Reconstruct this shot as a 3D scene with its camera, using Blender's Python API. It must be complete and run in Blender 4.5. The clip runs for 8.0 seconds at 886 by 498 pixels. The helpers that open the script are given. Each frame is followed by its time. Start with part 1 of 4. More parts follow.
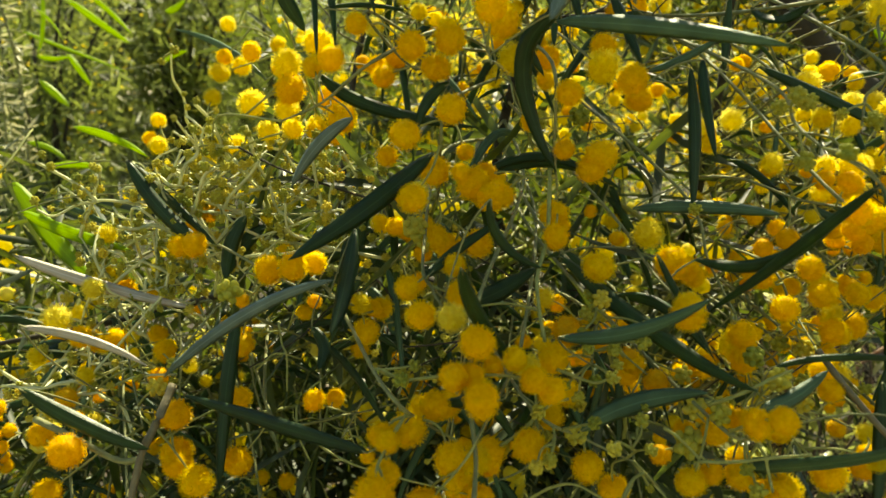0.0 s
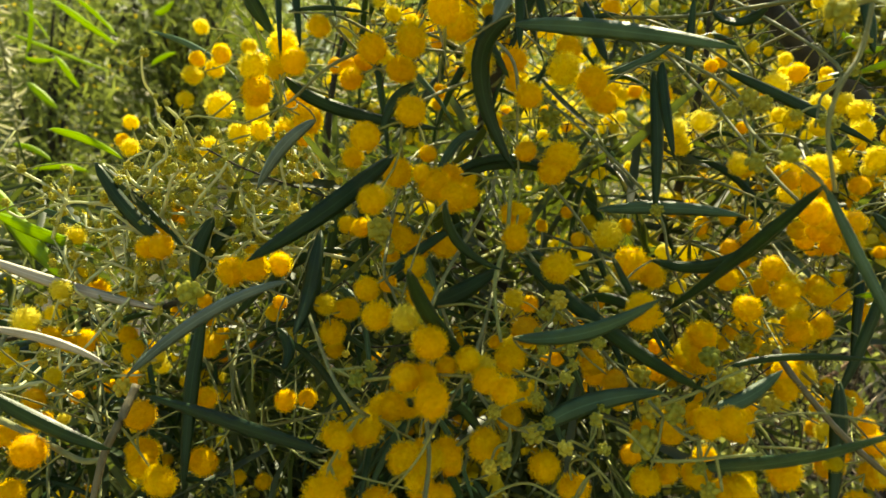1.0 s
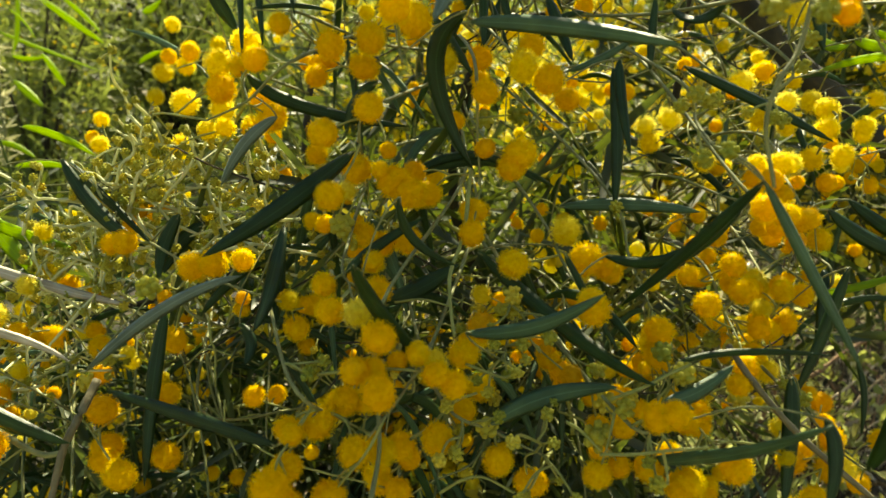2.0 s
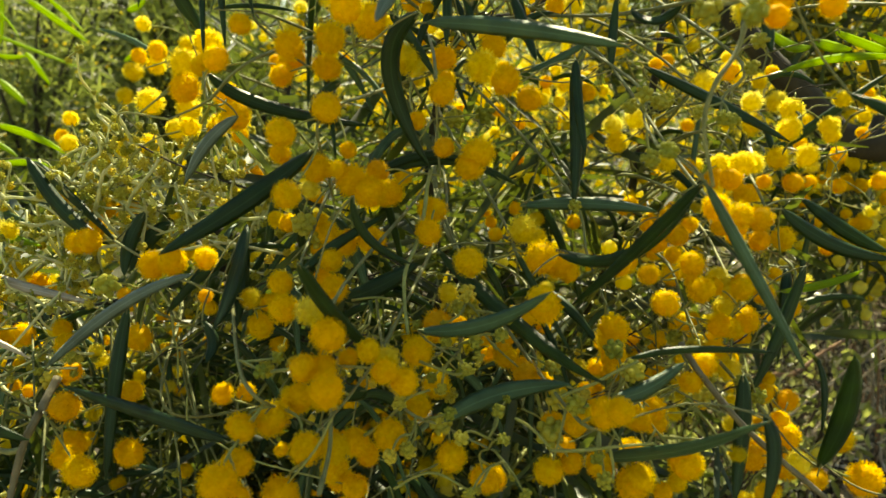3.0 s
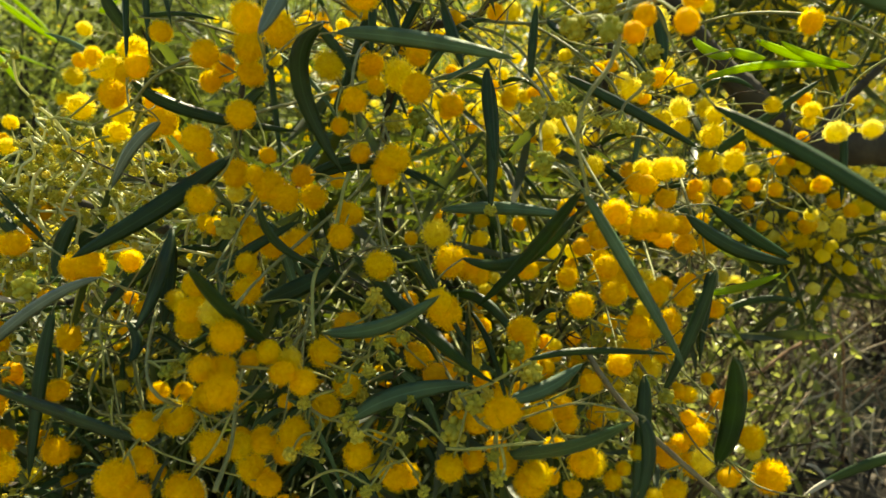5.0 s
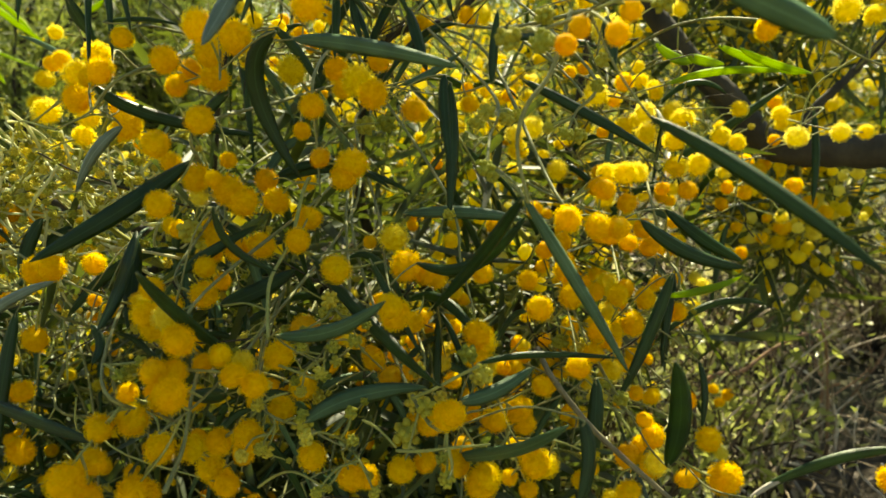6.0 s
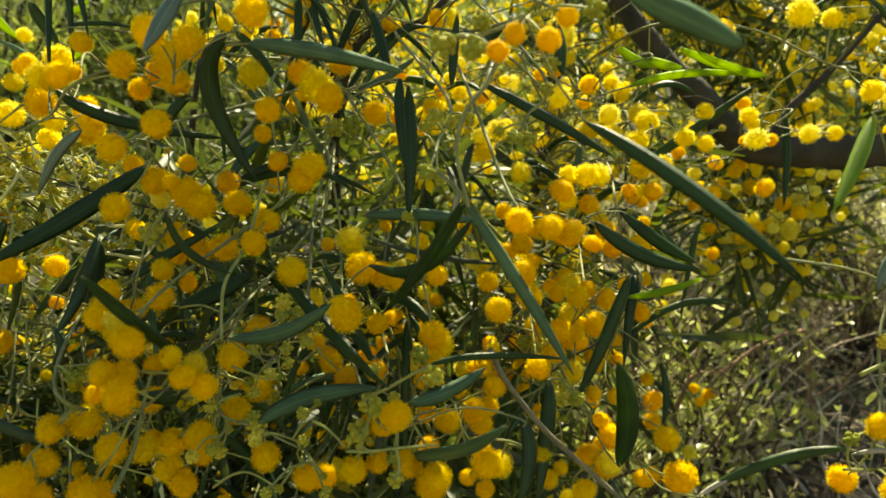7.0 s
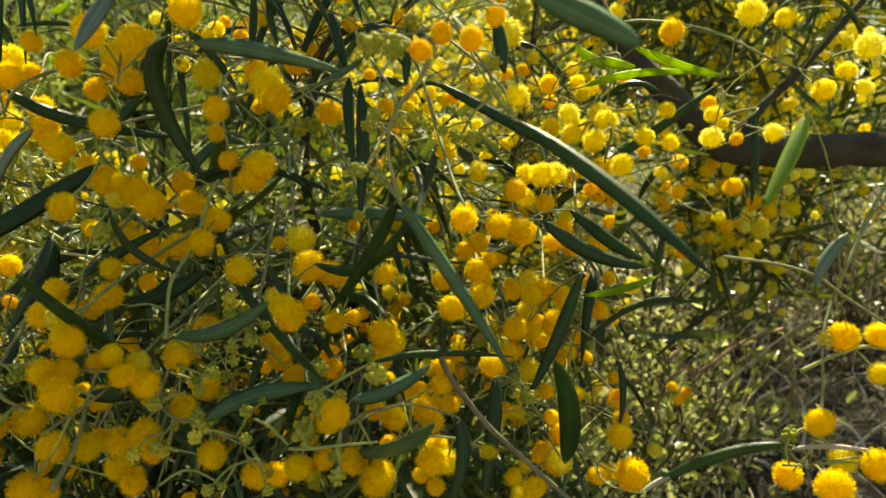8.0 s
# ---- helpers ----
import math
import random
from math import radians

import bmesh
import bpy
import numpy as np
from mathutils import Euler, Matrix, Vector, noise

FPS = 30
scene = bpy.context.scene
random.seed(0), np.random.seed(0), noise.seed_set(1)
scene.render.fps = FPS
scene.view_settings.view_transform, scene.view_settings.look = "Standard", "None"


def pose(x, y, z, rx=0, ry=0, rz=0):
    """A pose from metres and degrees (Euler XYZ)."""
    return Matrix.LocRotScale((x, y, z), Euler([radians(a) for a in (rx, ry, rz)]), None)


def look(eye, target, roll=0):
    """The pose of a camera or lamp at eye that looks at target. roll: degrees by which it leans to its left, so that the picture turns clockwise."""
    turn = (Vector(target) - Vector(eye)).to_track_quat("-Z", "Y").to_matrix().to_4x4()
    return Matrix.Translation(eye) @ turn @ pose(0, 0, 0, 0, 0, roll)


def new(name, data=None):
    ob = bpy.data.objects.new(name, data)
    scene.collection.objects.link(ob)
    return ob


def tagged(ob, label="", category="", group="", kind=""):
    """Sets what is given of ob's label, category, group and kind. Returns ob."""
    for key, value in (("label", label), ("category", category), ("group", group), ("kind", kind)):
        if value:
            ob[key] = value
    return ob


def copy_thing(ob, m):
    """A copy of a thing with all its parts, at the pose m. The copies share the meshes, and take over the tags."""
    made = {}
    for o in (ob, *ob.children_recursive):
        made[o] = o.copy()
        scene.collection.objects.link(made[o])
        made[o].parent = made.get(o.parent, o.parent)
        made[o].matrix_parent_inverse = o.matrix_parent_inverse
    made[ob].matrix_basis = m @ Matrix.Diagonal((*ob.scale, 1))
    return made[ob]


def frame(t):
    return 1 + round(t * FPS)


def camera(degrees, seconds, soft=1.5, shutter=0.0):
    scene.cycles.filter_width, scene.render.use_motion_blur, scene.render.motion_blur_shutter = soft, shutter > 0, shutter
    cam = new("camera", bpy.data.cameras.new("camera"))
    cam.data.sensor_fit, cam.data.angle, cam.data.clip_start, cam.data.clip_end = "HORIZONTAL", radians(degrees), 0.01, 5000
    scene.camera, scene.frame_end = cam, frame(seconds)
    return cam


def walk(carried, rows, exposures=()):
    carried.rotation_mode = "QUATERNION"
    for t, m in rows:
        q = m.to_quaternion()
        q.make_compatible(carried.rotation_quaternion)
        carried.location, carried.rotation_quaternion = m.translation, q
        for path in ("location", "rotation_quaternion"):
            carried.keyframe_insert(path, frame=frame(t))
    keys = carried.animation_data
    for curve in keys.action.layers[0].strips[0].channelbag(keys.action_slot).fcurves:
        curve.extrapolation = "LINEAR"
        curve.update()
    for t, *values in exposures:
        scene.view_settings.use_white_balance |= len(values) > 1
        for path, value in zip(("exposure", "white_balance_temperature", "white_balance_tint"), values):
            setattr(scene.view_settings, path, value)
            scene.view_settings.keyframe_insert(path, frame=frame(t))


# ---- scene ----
cam = camera(62.8, 8.0, soft=1.5)
cam.data.dof.use_dof = True
cam.data.dof.focus_distance = 0.255
cam.data.dof.aperture_fstop = 21.0
METRES, EYE, TILT, LEAN, TURN = 0.105, 0.41, -12.0, 0.0, 0.0
ROWS = [
    (0.0, 0.0, 0.0, 0.0, 0.0, 0.0, -0.0),
    (0.5, 0.0525, -0.0062, 0.0011, 0.0, 0.05, 0.02),
    (1.0, 0.1103, -0.0142, 0.0008, 0.02, 0.06, 0.07),
    (1.5, 0.1704, -0.0236, -0.0021, 0.02, 0.03, 0.09),
    (2.0, 0.2279, -0.0293, -0.0079, -0.0, -0.02, 0.03),
    (3.5, 0.3974, -0.0625, -0.0077, -0.36, -0.14, -0.02),
    (4.0, 0.4566, -0.0761, -0.0066, -0.44, -0.12, -0.04),
    (4.5, 0.5188, -0.0906, -0.003, -0.5, -0.14, -0.09),
    (6.0, 0.7069, -0.1355, 0.0284, -0.64, -0.46, -0.24),
    (6.5, 0.7668, -0.1461, 0.0334, -0.74, -0.51, -0.23),
    (7.0, 0.834, -0.1582, 0.0377, -0.79, -0.52, -0.17),
    (7.5, 0.9075, -0.1663, 0.0361, -0.89, -0.47, -0.09),
    (8.0, 0.9803, -0.1705, 0.0322, -1.01, -0.49, -0.04),
]
walk(cam, [(t, pose(0, 0, EYE, TILT, LEAN, TURN) @ pose(METRES * x, METRES * y, METRES * z, 90 + pitch, roll, yaw)) for t, x, y, z, yaw, pitch, roll in ROWS],
     exposures=[(0.0, 1.43, 8400, -6), (8.0, 1.43, 8400, -6)])

# ---- light: low sun ahead of the camera, behind the shrub ----
SUN_ELEV, SUN_AZ = 51.0, 14.0          # degrees above the horizon; to the east of straight ahead (+y)
world = bpy.data.worlds.new("world")
scene.world = world
world.use_nodes = True
wn = world.node_tree
sky = wn.nodes.new("ShaderNodeTexSky")
sky.sky_type = "NISHITA"
sky.sun_disc = False
sky.sun_elevation = radians(SUN_ELEV)
sky.sun_rotation = radians(SUN_AZ)
wn.links.new(sky.outputs[0], wn.nodes["Background"].inputs[0])
wn.nodes["Background"].inputs[1].default_value = 0.082
sun_data = bpy.data.lights.new("sun", "SUN")
sun_data.energy = 5.0
sun_data.angle = radians(0.55)
sun_data.color = (1.0, 0.93, 0.80)
sun = new("sun", sun_data)
el, az = radians(SUN_ELEV), radians(SUN_AZ)
sun.matrix_world = look((5 * math.cos(el) * math.sin(az), 5 * math.cos(el) * math.cos(az), 5 * math.sin(el)), (0, 0, 0))


# ---- materials ----
def nodes_of(name):
    m = bpy.data.materials.new(name)
    m.use_nodes = True
    t = m.node_tree
    return m, t, t.nodes["Principled BSDF"], t.nodes["Material Output"]


def ramp(t, fac, stops):
    r = t.nodes.new("ShaderNodeValToRGB")
    while len(r.color_ramp.elements) < len(stops):
        r.color_ramp.elements.new(0.5)
    for e, (p, c) in zip(r.color_ramp.elements, stops):
        e.position, e.color = p, (*c, 1)
    t.links.new(fac, r.inputs[0])
    return r.outputs[0]


def mixed(t, fac, a, b, mode="MIX"):
    m = t.nodes.new("ShaderNodeMix")
    m.data_type, m.blend_type = "RGBA", mode
    for sock, v in ((m.inputs[0], fac), (m.inputs[6], a), (m.inputs[7], b)):
        if isinstance(v, bpy.types.NodeSocket):
            t.links.new(v, sock)
        elif isinstance(v, tuple):
            sock.default_value = (*v, 1)
        else:
            sock.default_value = v
    return m.outputs[2]


def grain(t, scale, detail=3.0, rough=0.6, coords="Object"):
    tc = t.nodes.new("ShaderNodeTexCoord")
    n = t.nodes.new("ShaderNodeTexNoise")
    n.inputs["Scale"].default_value, n.inputs["Detail"].default_value, n.inputs["Roughness"].default_value = scale, detail, rough
    t.links.new(tc.outputs[coords], n.inputs["Vector"])
    return n.outputs["Fac"]


def bumped(t, height, strength, distance, bsdf):
    b = t.nodes.new("ShaderNodeBump")
    b.inputs["Strength"].default_value, b.inputs["Distance"].default_value = strength, distance
    t.links.new(height, b.inputs["Height"])
    t.links.new(b.outputs[0], bsdf.inputs["Normal"])


def object_random(t):
    return t.nodes.new("ShaderNodeObjectInfo").outputs["Random"]


def island_random(t):
    return t.nodes.new("ShaderNodeNewGeometry").outputs["Random Per Island"]


def let_light_through(t, bsdf, out, color, amount):
    tr = t.nodes.new("ShaderNodeBsdfTranslucent")
    if isinstance(color, tuple):
        tr.inputs[0].default_value = (*color, 1)
    else:
        t.links.new(color, tr.inputs[0])
    mx = t.nodes.new("ShaderNodeMixShader")
    mx.inputs[0].default_value = amount
    t.links.new(bsdf.outputs[0], mx.inputs[1])
    t.links.new(tr.outputs[0], mx.inputs[2])
    t.links.new(mx.outputs[0], out.inputs[0])


def bloom_material(name, low, mid, high, amount):
    m, t, p, o = nodes_of(name)
    rnd = ramp(t, object_random(t), [(0.0, low), (0.55, mid), (1.0, high)])
    fine = ramp(t, grain(t, 3.2, 4), [(0.3, (0.86, 0.80, 0.7)), (0.65, (1.0, 1.0, 1.0))])
    speck = ramp(t, grain(t, 13, 3), [(0.36, (0.93, 0.86, 0.7)), (0.54, (1.0, 1.0, 1.0))])
    col = mixed(t, 1.0, mixed(t, 1.0, rnd, fine, "MULTIPLY"), speck, "MULTIPLY")
    t.links.new(col, p.inputs["Base Color"])
    p.inputs["Roughness"].default_value = 0.75
    p.inputs["Specular IOR Level"].default_value = 0.2
    let_light_through(t, p, o, col, amount)
    return m


def math_node(t, op, a, c=None):
    n = t.nodes.new("ShaderNodeMath")
    n.operation = op
    for sock, v in zip(n.inputs, (a, c)):
        if isinstance(v, bpy.types.NodeSocket):
            t.links.new(v, sock)
        elif v is not None:
            sock.default_value = v
    return n.outputs[0]


def leaf_material(name, low, high, back, amount, rough):
    m, t, p, o = nodes_of(name)
    rnd = ramp(t, object_random(t), [(0.0, low), (1.0, high)])
    blotch = ramp(t, grain(t, 110, 4), [(0.3, (0.66, 0.7, 0.66)), (0.7, (1.2, 1.16, 1.1))])
    col = mixed(t, 1.0, rnd, blotch, "MULTIPLY")
    uv = t.nodes.new("ShaderNodeSeparateXYZ")
    t.links.new(t.nodes.new("ShaderNodeTexCoord").outputs["UV"], uv.inputs[0])
    across = math_node(t, "ABSOLUTE", math_node(t, "SUBTRACT", uv.outputs[0], 0.5))
    rib = math_node(t, "LESS_THAN", across, 0.035)
    edge = math_node(t, "GREATER_THAN", across, 0.47)
    veins = math_node(t, "SINE", math_node(t, "MULTIPLY", across, 95.0))
    col = mixed(t, math_node(t, "MULTIPLY", math_node(t, "ADD", rib, edge), 0.28), col, tuple(min(1.0, 2.6 * c) for c in high))
    t.links.new(col, p.inputs["Base Color"])
    rr = t.nodes.new("ShaderNodeMapRange")
    rr.inputs["To Min"].default_value, rr.inputs["To Max"].default_value = rough - 0.1, rough + 0.14
    t.links.new(grain(t, 220, 2), rr.inputs["Value"])
    t.links.new(rr.outputs[0], p.inputs["Roughness"])
    p.inputs["Specular IOR Level"].default_value = 0.25
    bumped(t, math_node(t, "ADD", math_node(t, "MULTIPLY", veins, 0.35), grain(t, 900, 3)), 0.35, 0.0003, p)
    let_light_through(t, p, o, back, amount)
    return m


def bark_material(name, dark, light, scale, rough=0.85, bump=0.5, amount=0.0):
    m, t, p, o = nodes_of(name)
    col = ramp(t, grain(t, scale, 5, 0.7), [(0.3, dark), (0.7, light)])
    t.links.new(col, p.inputs["Base Color"])
    p.inputs["Roughness"].default_value = rough
    bumped(t, grain(t, scale * 2.3, 5), bump, 0.001, p)
    if amount:
        let_light_through(t, p, o, col, amount)
    return m


SURFACE = {
    "f": bloom_material("yellow_bloom", (0.96, 0.635, 0.012), (0.97, 0.67, 0.015), (0.97, 0.71, 0.02), 0.5),
    "p": bloom_material("sunlit_bloom", (0.94, 0.80, 0.05), (0.95, 0.85, 0.10), (0.95, 0.89, 0.18), 0.75),
    "fringe": bloom_material("stamens_yellow", (0.95, 0.68, 0.014), (0.97, 0.73, 0.02), (0.97, 0.78, 0.03), 0.62),
    "o": bloom_material("orange_bloom", (0.90, 0.56, 0.02), (0.93, 0.62, 0.016), (0.95, 0.67, 0.015), 0.48),
    "b": bloom_material("yellow_green_bud", (0.52, 0.52, 0.08), (0.64, 0.60, 0.10), (0.78, 0.67, 0.10), 0.4),
    "g": bloom_material("green_bud", (0.30, 0.34, 0.05), (0.38, 0.40, 0.06), (0.46, 0.44, 0.07), 0.3),
    "dark": leaf_material("leaf_green", (0.013, 0.034, 0.013), (0.026, 0.056, 0.019), (0.20, 0.32, 0.01), 0.17, 0.40),
    "grey": leaf_material("leaf_blue_grey", (0.048, 0.102, 0.056), (0.074, 0.132, 0.072), (0.2, 0.28, 0.04), 0.15, 0.42),
    "silver": leaf_material("leaf_silver_sheen", (0.085, 0.125, 0.11), (0.12, 0.165, 0.14), (0.2, 0.28, 0.05), 0.12, 0.4),
    "backlit_green": leaf_material("leaf_backlit_green", (0.13, 0.24, 0.025), (0.19, 0.30, 0.03), (0.54, 0.69, 0.04), 0.54, 0.45),
    "dry": leaf_material("leaf_dry_silver", (0.42, 0.38, 0.32), (0.52, 0.47, 0.40), (0.4, 0.35, 0.2), 0.2, 0.4),
    "stalk": bark_material("stalk_pale_green", (0.24, 0.26, 0.06), (0.40, 0.41, 0.13), 300, 0.6, 0.2, 0.3),
    "raceme": bark_material("raceme_sunlit", (0.55, 0.56, 0.26), (0.74, 0.74, 0.42), 300, 0.5, 0.2, 0.3),
    "twig": bark_material("twig_olive", (0.11, 0.12, 0.04), (0.24, 0.24, 0.085), 220, 0.7, 0.4),
    "brown_stem": bark_material("stem_brown", (0.085, 0.070, 0.034), (0.20, 0.165, 0.085), 160, 0.75, 0.5),
    "bark": bark_material("bark_dark", (0.017, 0.014, 0.008), (0.054, 0.044, 0.025), 60, 0.9, 0.8),
    "straw": bark_material("stick_bleached", (0.15, 0.11, 0.065), (0.42, 0.33, 0.22), 160, 0.7, 0.5),
    "pale": bark_material("stick_sunlit_silver", (0.42, 0.33, 0.23), (0.80, 0.70, 0.56), 160, 0.7, 0.5),
    "stickbrown": bark_material("stick_brown", (0.16, 0.085, 0.05), (0.36, 0.21, 0.12), 120, 0.8, 0.5),
}


# ---- mesh helpers ----
def mesh_from(name, verts, faces, material, smooth=True):
    me = bpy.data.meshes.new(name)
    me.from_pydata([tuple(v) for v in verts], [], faces)
    me.materials.append(material)
    if smooth:
        me.polygons.foreach_set("use_smooth", [True] * len(me.polygons))
    me.update()
    return me


def under(ob, parent, m):
    """Put ob at the world pose m, as a child of parent."""
    ob.parent = parent
    ob.matrix_parent_inverse = WORLD_OF[parent.name].inverted()
    ob.matrix_basis = m
    WORLD_OF[ob.name] = m
    return ob


WORLD_OF = {}


def smooth_line(pts, steps):
    """Points along a Catmull-Rom curve through pts."""
    p = [2 * np.array(pts[0]) - np.array(pts[1])] + [np.array(q, float) for q in pts] + [2 * np.array(pts[-1]) - np.array(pts[-2])]
    res = []
    for i in range(1, len(p) - 2):
        for s in range(steps):
            u = s / steps
            res.append(0.5 * (2 * p[i] + (p[i + 1] - p[i - 1]) * u + (2 * p[i - 1] - 5 * p[i] + 4 * p[i + 1] - p[i + 2]) * u * u
                              + (3 * p[i] - p[i - 1] - 3 * p[i + 1] + p[i + 2]) * u ** 3))
    res.append(p[-2])
    return res


def tube_data(line, r0, r1, sides=6, knobs=0.0, start=0):
    verts, faces = [], []
    n = len(line)
    ref = np.array([0.31, 0.52, 0.79])
    for i, c in enumerate(line):
        d = np.array(line[min(i + 1, n - 1)]) - np.array(line[max(i - 1, 0)])
        d = d / (np.linalg.norm(d) + 1e-9)
        a = np.cross(d, ref)
        a /= np.linalg.norm(a) + 1e-9
        b = np.cross(d, a)
        r = r0 + (r1 - r0) * i / (n - 1)
        r *= 1 + knobs * (random.random() - 0.4)
        for s in range(sides):
            w = 2 * math.pi * s / sides
            verts.append(c + r * (math.cos(w) * a + math.sin(w) * b))
    for i in range(n - 1):
        for s in range(sides):
            q, e = start + i * sides, (s + 1) % sides
            faces.append((q + s, q + e, q + sides + e, q + sides + s))
    faces.append(tuple(start + s for s in reversed(range(sides))))
    faces.append(tuple(start + (n - 1) * sides + s for s in range(sides)))
    return verts, faces


def tube(name, line, r0, r1, material, sides=6, knobs=0.0):
    v, f = tube_data(line, r0, r1, sides, knobs)
    return mesh_from(name, v, f, material)


def unit_dirs(n, jitter=0.25):
    """n directions spread over the sphere."""
    res = []
    for i in range(n):
        z = 1 - 2 * (i + 0.5) / n
        a = i * 2.399963
        v = np.array([math.cos(a) * math.sqrt(1 - z * z), math.sin(a) * math.sqrt(1 - z * z), z])
        v += np.random.normal(0, jitter / math.sqrt(n) * 2, 3)
        res.append(v / np.linalg.norm(v))
    return res


def icosphere(level, radius):
    bm = bmesh.new()
    bmesh.ops.create_icosphere(bm, subdivisions=level, radius=radius)
    bm.verts.ensure_lookup_table()
    v = [np.array(x.co) for x in bm.verts]
    f = [tuple(q.index for q in p.verts) for p in bm.faces]
    bm.free()
    return v, f


def bloom_mesh(name, material, fringe, stamens, seed, core=0.76, out=1.13, level=3):
    """A fluffy head of unit radius: a softly knobbly core under a dense coat of fine stamens with small anthers."""
    rs = np.random.RandomState(seed)
    v, f = icosphere(level, 1.0)
    lumps = unit_dirs(46, 0.8)
    bulges = [(q / np.linalg.norm(q), a) for q, a in zip(rs.normal(0, 1, (5, 3)), rs.uniform(-0.10, 0.07, 5))]
    swell = lambda p: 1 + sum(a * max(0.0, float(p @ q)) ** 2 for q, a in bulges)
    verts = []
    for p in v:
        k = max(float(p @ q) for q in lumps)
        verts.append(p * swell(p) * (core + 1.3 * (k - 0.95) + rs.normal(0, 0.02)))
    faces = list(f)
    for d in unit_dirs(stamens, 1.6):
        a = rs.normal(0, 1, 3)
        a -= d * (a @ d)
        a /= np.linalg.norm(a)
        tip = d + rs.normal(0, 0.10, 3)
        tip *= swell(d) * (0.90 + (out - 0.90) * rs.uniform(0, 1) ** 1.7) / np.linalg.norm(tip)
        neck = d * core * 0.85 + (tip - d * core * 0.85) * 0.8
        i = len(verts)
        w = rs.uniform(0.007, 0.011)
        k = rs.uniform(0.020, 0.034)
        verts += [d * core * 0.85 - w * a, d * core * 0.85 + w * a, neck + w * a, neck - w * a, tip + k * a, tip - k * a]
        faces += [(i, i + 1, i + 2, i + 3), (i + 3, i + 2, i + 4, i + 5)]
    me = mesh_from(name, verts, faces, material)
    me.materials.append(fringe)
    me.polygons.foreach_set("material_index", [0] * len(f) + [1] * (2 * stamens))
    return me


def bud_mesh(name, material, count, seed):
    """A closed head of unit radius: many round flower buds packed on a core."""
    rs = np.random.RandomState(seed)
    verts, faces = icosphere(2, 0.62)
    verts, faces = list(verts), list(faces)
    bv, bf = icosphere(1, 1.0)
    for d in unit_dirs(count, 0.3):
        i = len(verts)
        r = rs.uniform(0.85, 1.1) * 1.3 / math.sqrt(count)
        c = d * (1.0 - r * 0.8)
        verts += [c + r * p for p in bv]
        faces += [tuple(i + q for q in x) for x in bf]
    return mesh_from(name, verts, faces, material)


HEAD_SHAPES = {
    "f": [bloom_mesh("flower_head", SURFACE["f"], SURFACE["fringe"], 1100, 10 + i, 0.80, 1.09) for i in range(6)],
    "p": [bloom_mesh("flower_head", SURFACE["p"], SURFACE["p"], 950, 20 + i, 0.76, 1.12) for i in range(3)],
    "o": [bloom_mesh("flower_head", SURFACE["o"], SURFACE["o"], 800, 30 + i, 0.82, 1.08) for i in range(2)],
    "b": [bud_mesh("flower_bud", SURFACE["b"], 14 + 4 * i, 40 + i) for i in range(3)],
    "g": [bud_mesh("flower_bud", SURFACE["g"], 13 + 4 * i, 50 + i) for i in range(2)],
}
LEAF_TONE = {"s": "silver", "d": "dark", "g": "grey", "y": "backlit_green", "w": "dry"}

# woody frame of the shrub: limbs to which the sprays run back
LIMB_PATHS = [
    [(0.66, 0.62, -0.05), (0.62, 0.56, 0.18), (0.52, 0.48, 0.345), (0.41, 0.445, 0.378), (0.332, 0.442, 0.379), (0.285, 0.443, 0.383), (0.256, 0.451, 0.413), (0.232, 0.457, 0.437), (0.19, 0.48, 0.50), (0.15, 0.50, 0.60)],
    [(0.300, 0.444, 0.384), (0.312, 0.448, 0.405), (0.335, 0.45, 0.428), (0.38, 0.455, 0.48)],
    [(0.10, 0.62, -0.05), (0.10, 0.58, 0.10), (0.11, 0.50, 0.20), (0.06, 0.43, 0.27), (-0.06, 0.41, 0.32), (-0.17, 0.40, 0.36)],
    [(0.06, 0.43, 0.27), (0.03, 0.415, 0.35), (0.045, 0.385, 0.436), (0.085, 0.385, 0.454), (0.12, 0.40, 0.50)],
    [(0.11, 0.50, 0.20), (0.14, 0.43, 0.31), (0.16, 0.43, 0.41), (0.17, 0.44, 0.50)],
    [(0.41, 0.445, 0.378), (0.38, 0.36, 0.41), (0.35, 0.29, 0.45), (0.30, 0.23, 0.51)],
    [(-0.06, 0.41, 0.32), (-0.14, 0.37, 0.30), (-0.23, 0.33, 0.29)],
    [(-0.06, 0.41, 0.32), (-0.05, 0.42, 0.42), (-0.02, 0.42, 0.52)],
    [(0.52, 0.48, 0.345), (0.66, 0.72, 0.52), (0.66, 1.15, 0.74), (0.45, 1.42, 0.80), (0.10, 1.48, 0.82)],
    [(0.66, 0.72, 0.52), (0.86, 1.0, 0.70), (0.92, 1.4, 0.80)],
]
LIMB_R = [(0.014, 0.0055), (0.0035, 0.002), (0.010, 0.002), (0.0035, 0.0015), (0.004, 0.0015), (0.004, 0.0015), (0.0025, 0.001), (0.0025, 0.001), (0.011, 0.004), (0.008, 0.003)]
LIMB_LINES = [smooth_line(l, 10) for l in LIMB_PATHS]
LIMB_PTS = [p for l in LIMB_LINES[:8] for p in l]


def nearest(points, p):
    return min(points, key=lambda q: float(np.sum((np.array(q) - p) ** 2)))


class Spray:
    """A flowering side branch: its root empty, the line of its twig, and how many of each it carries."""


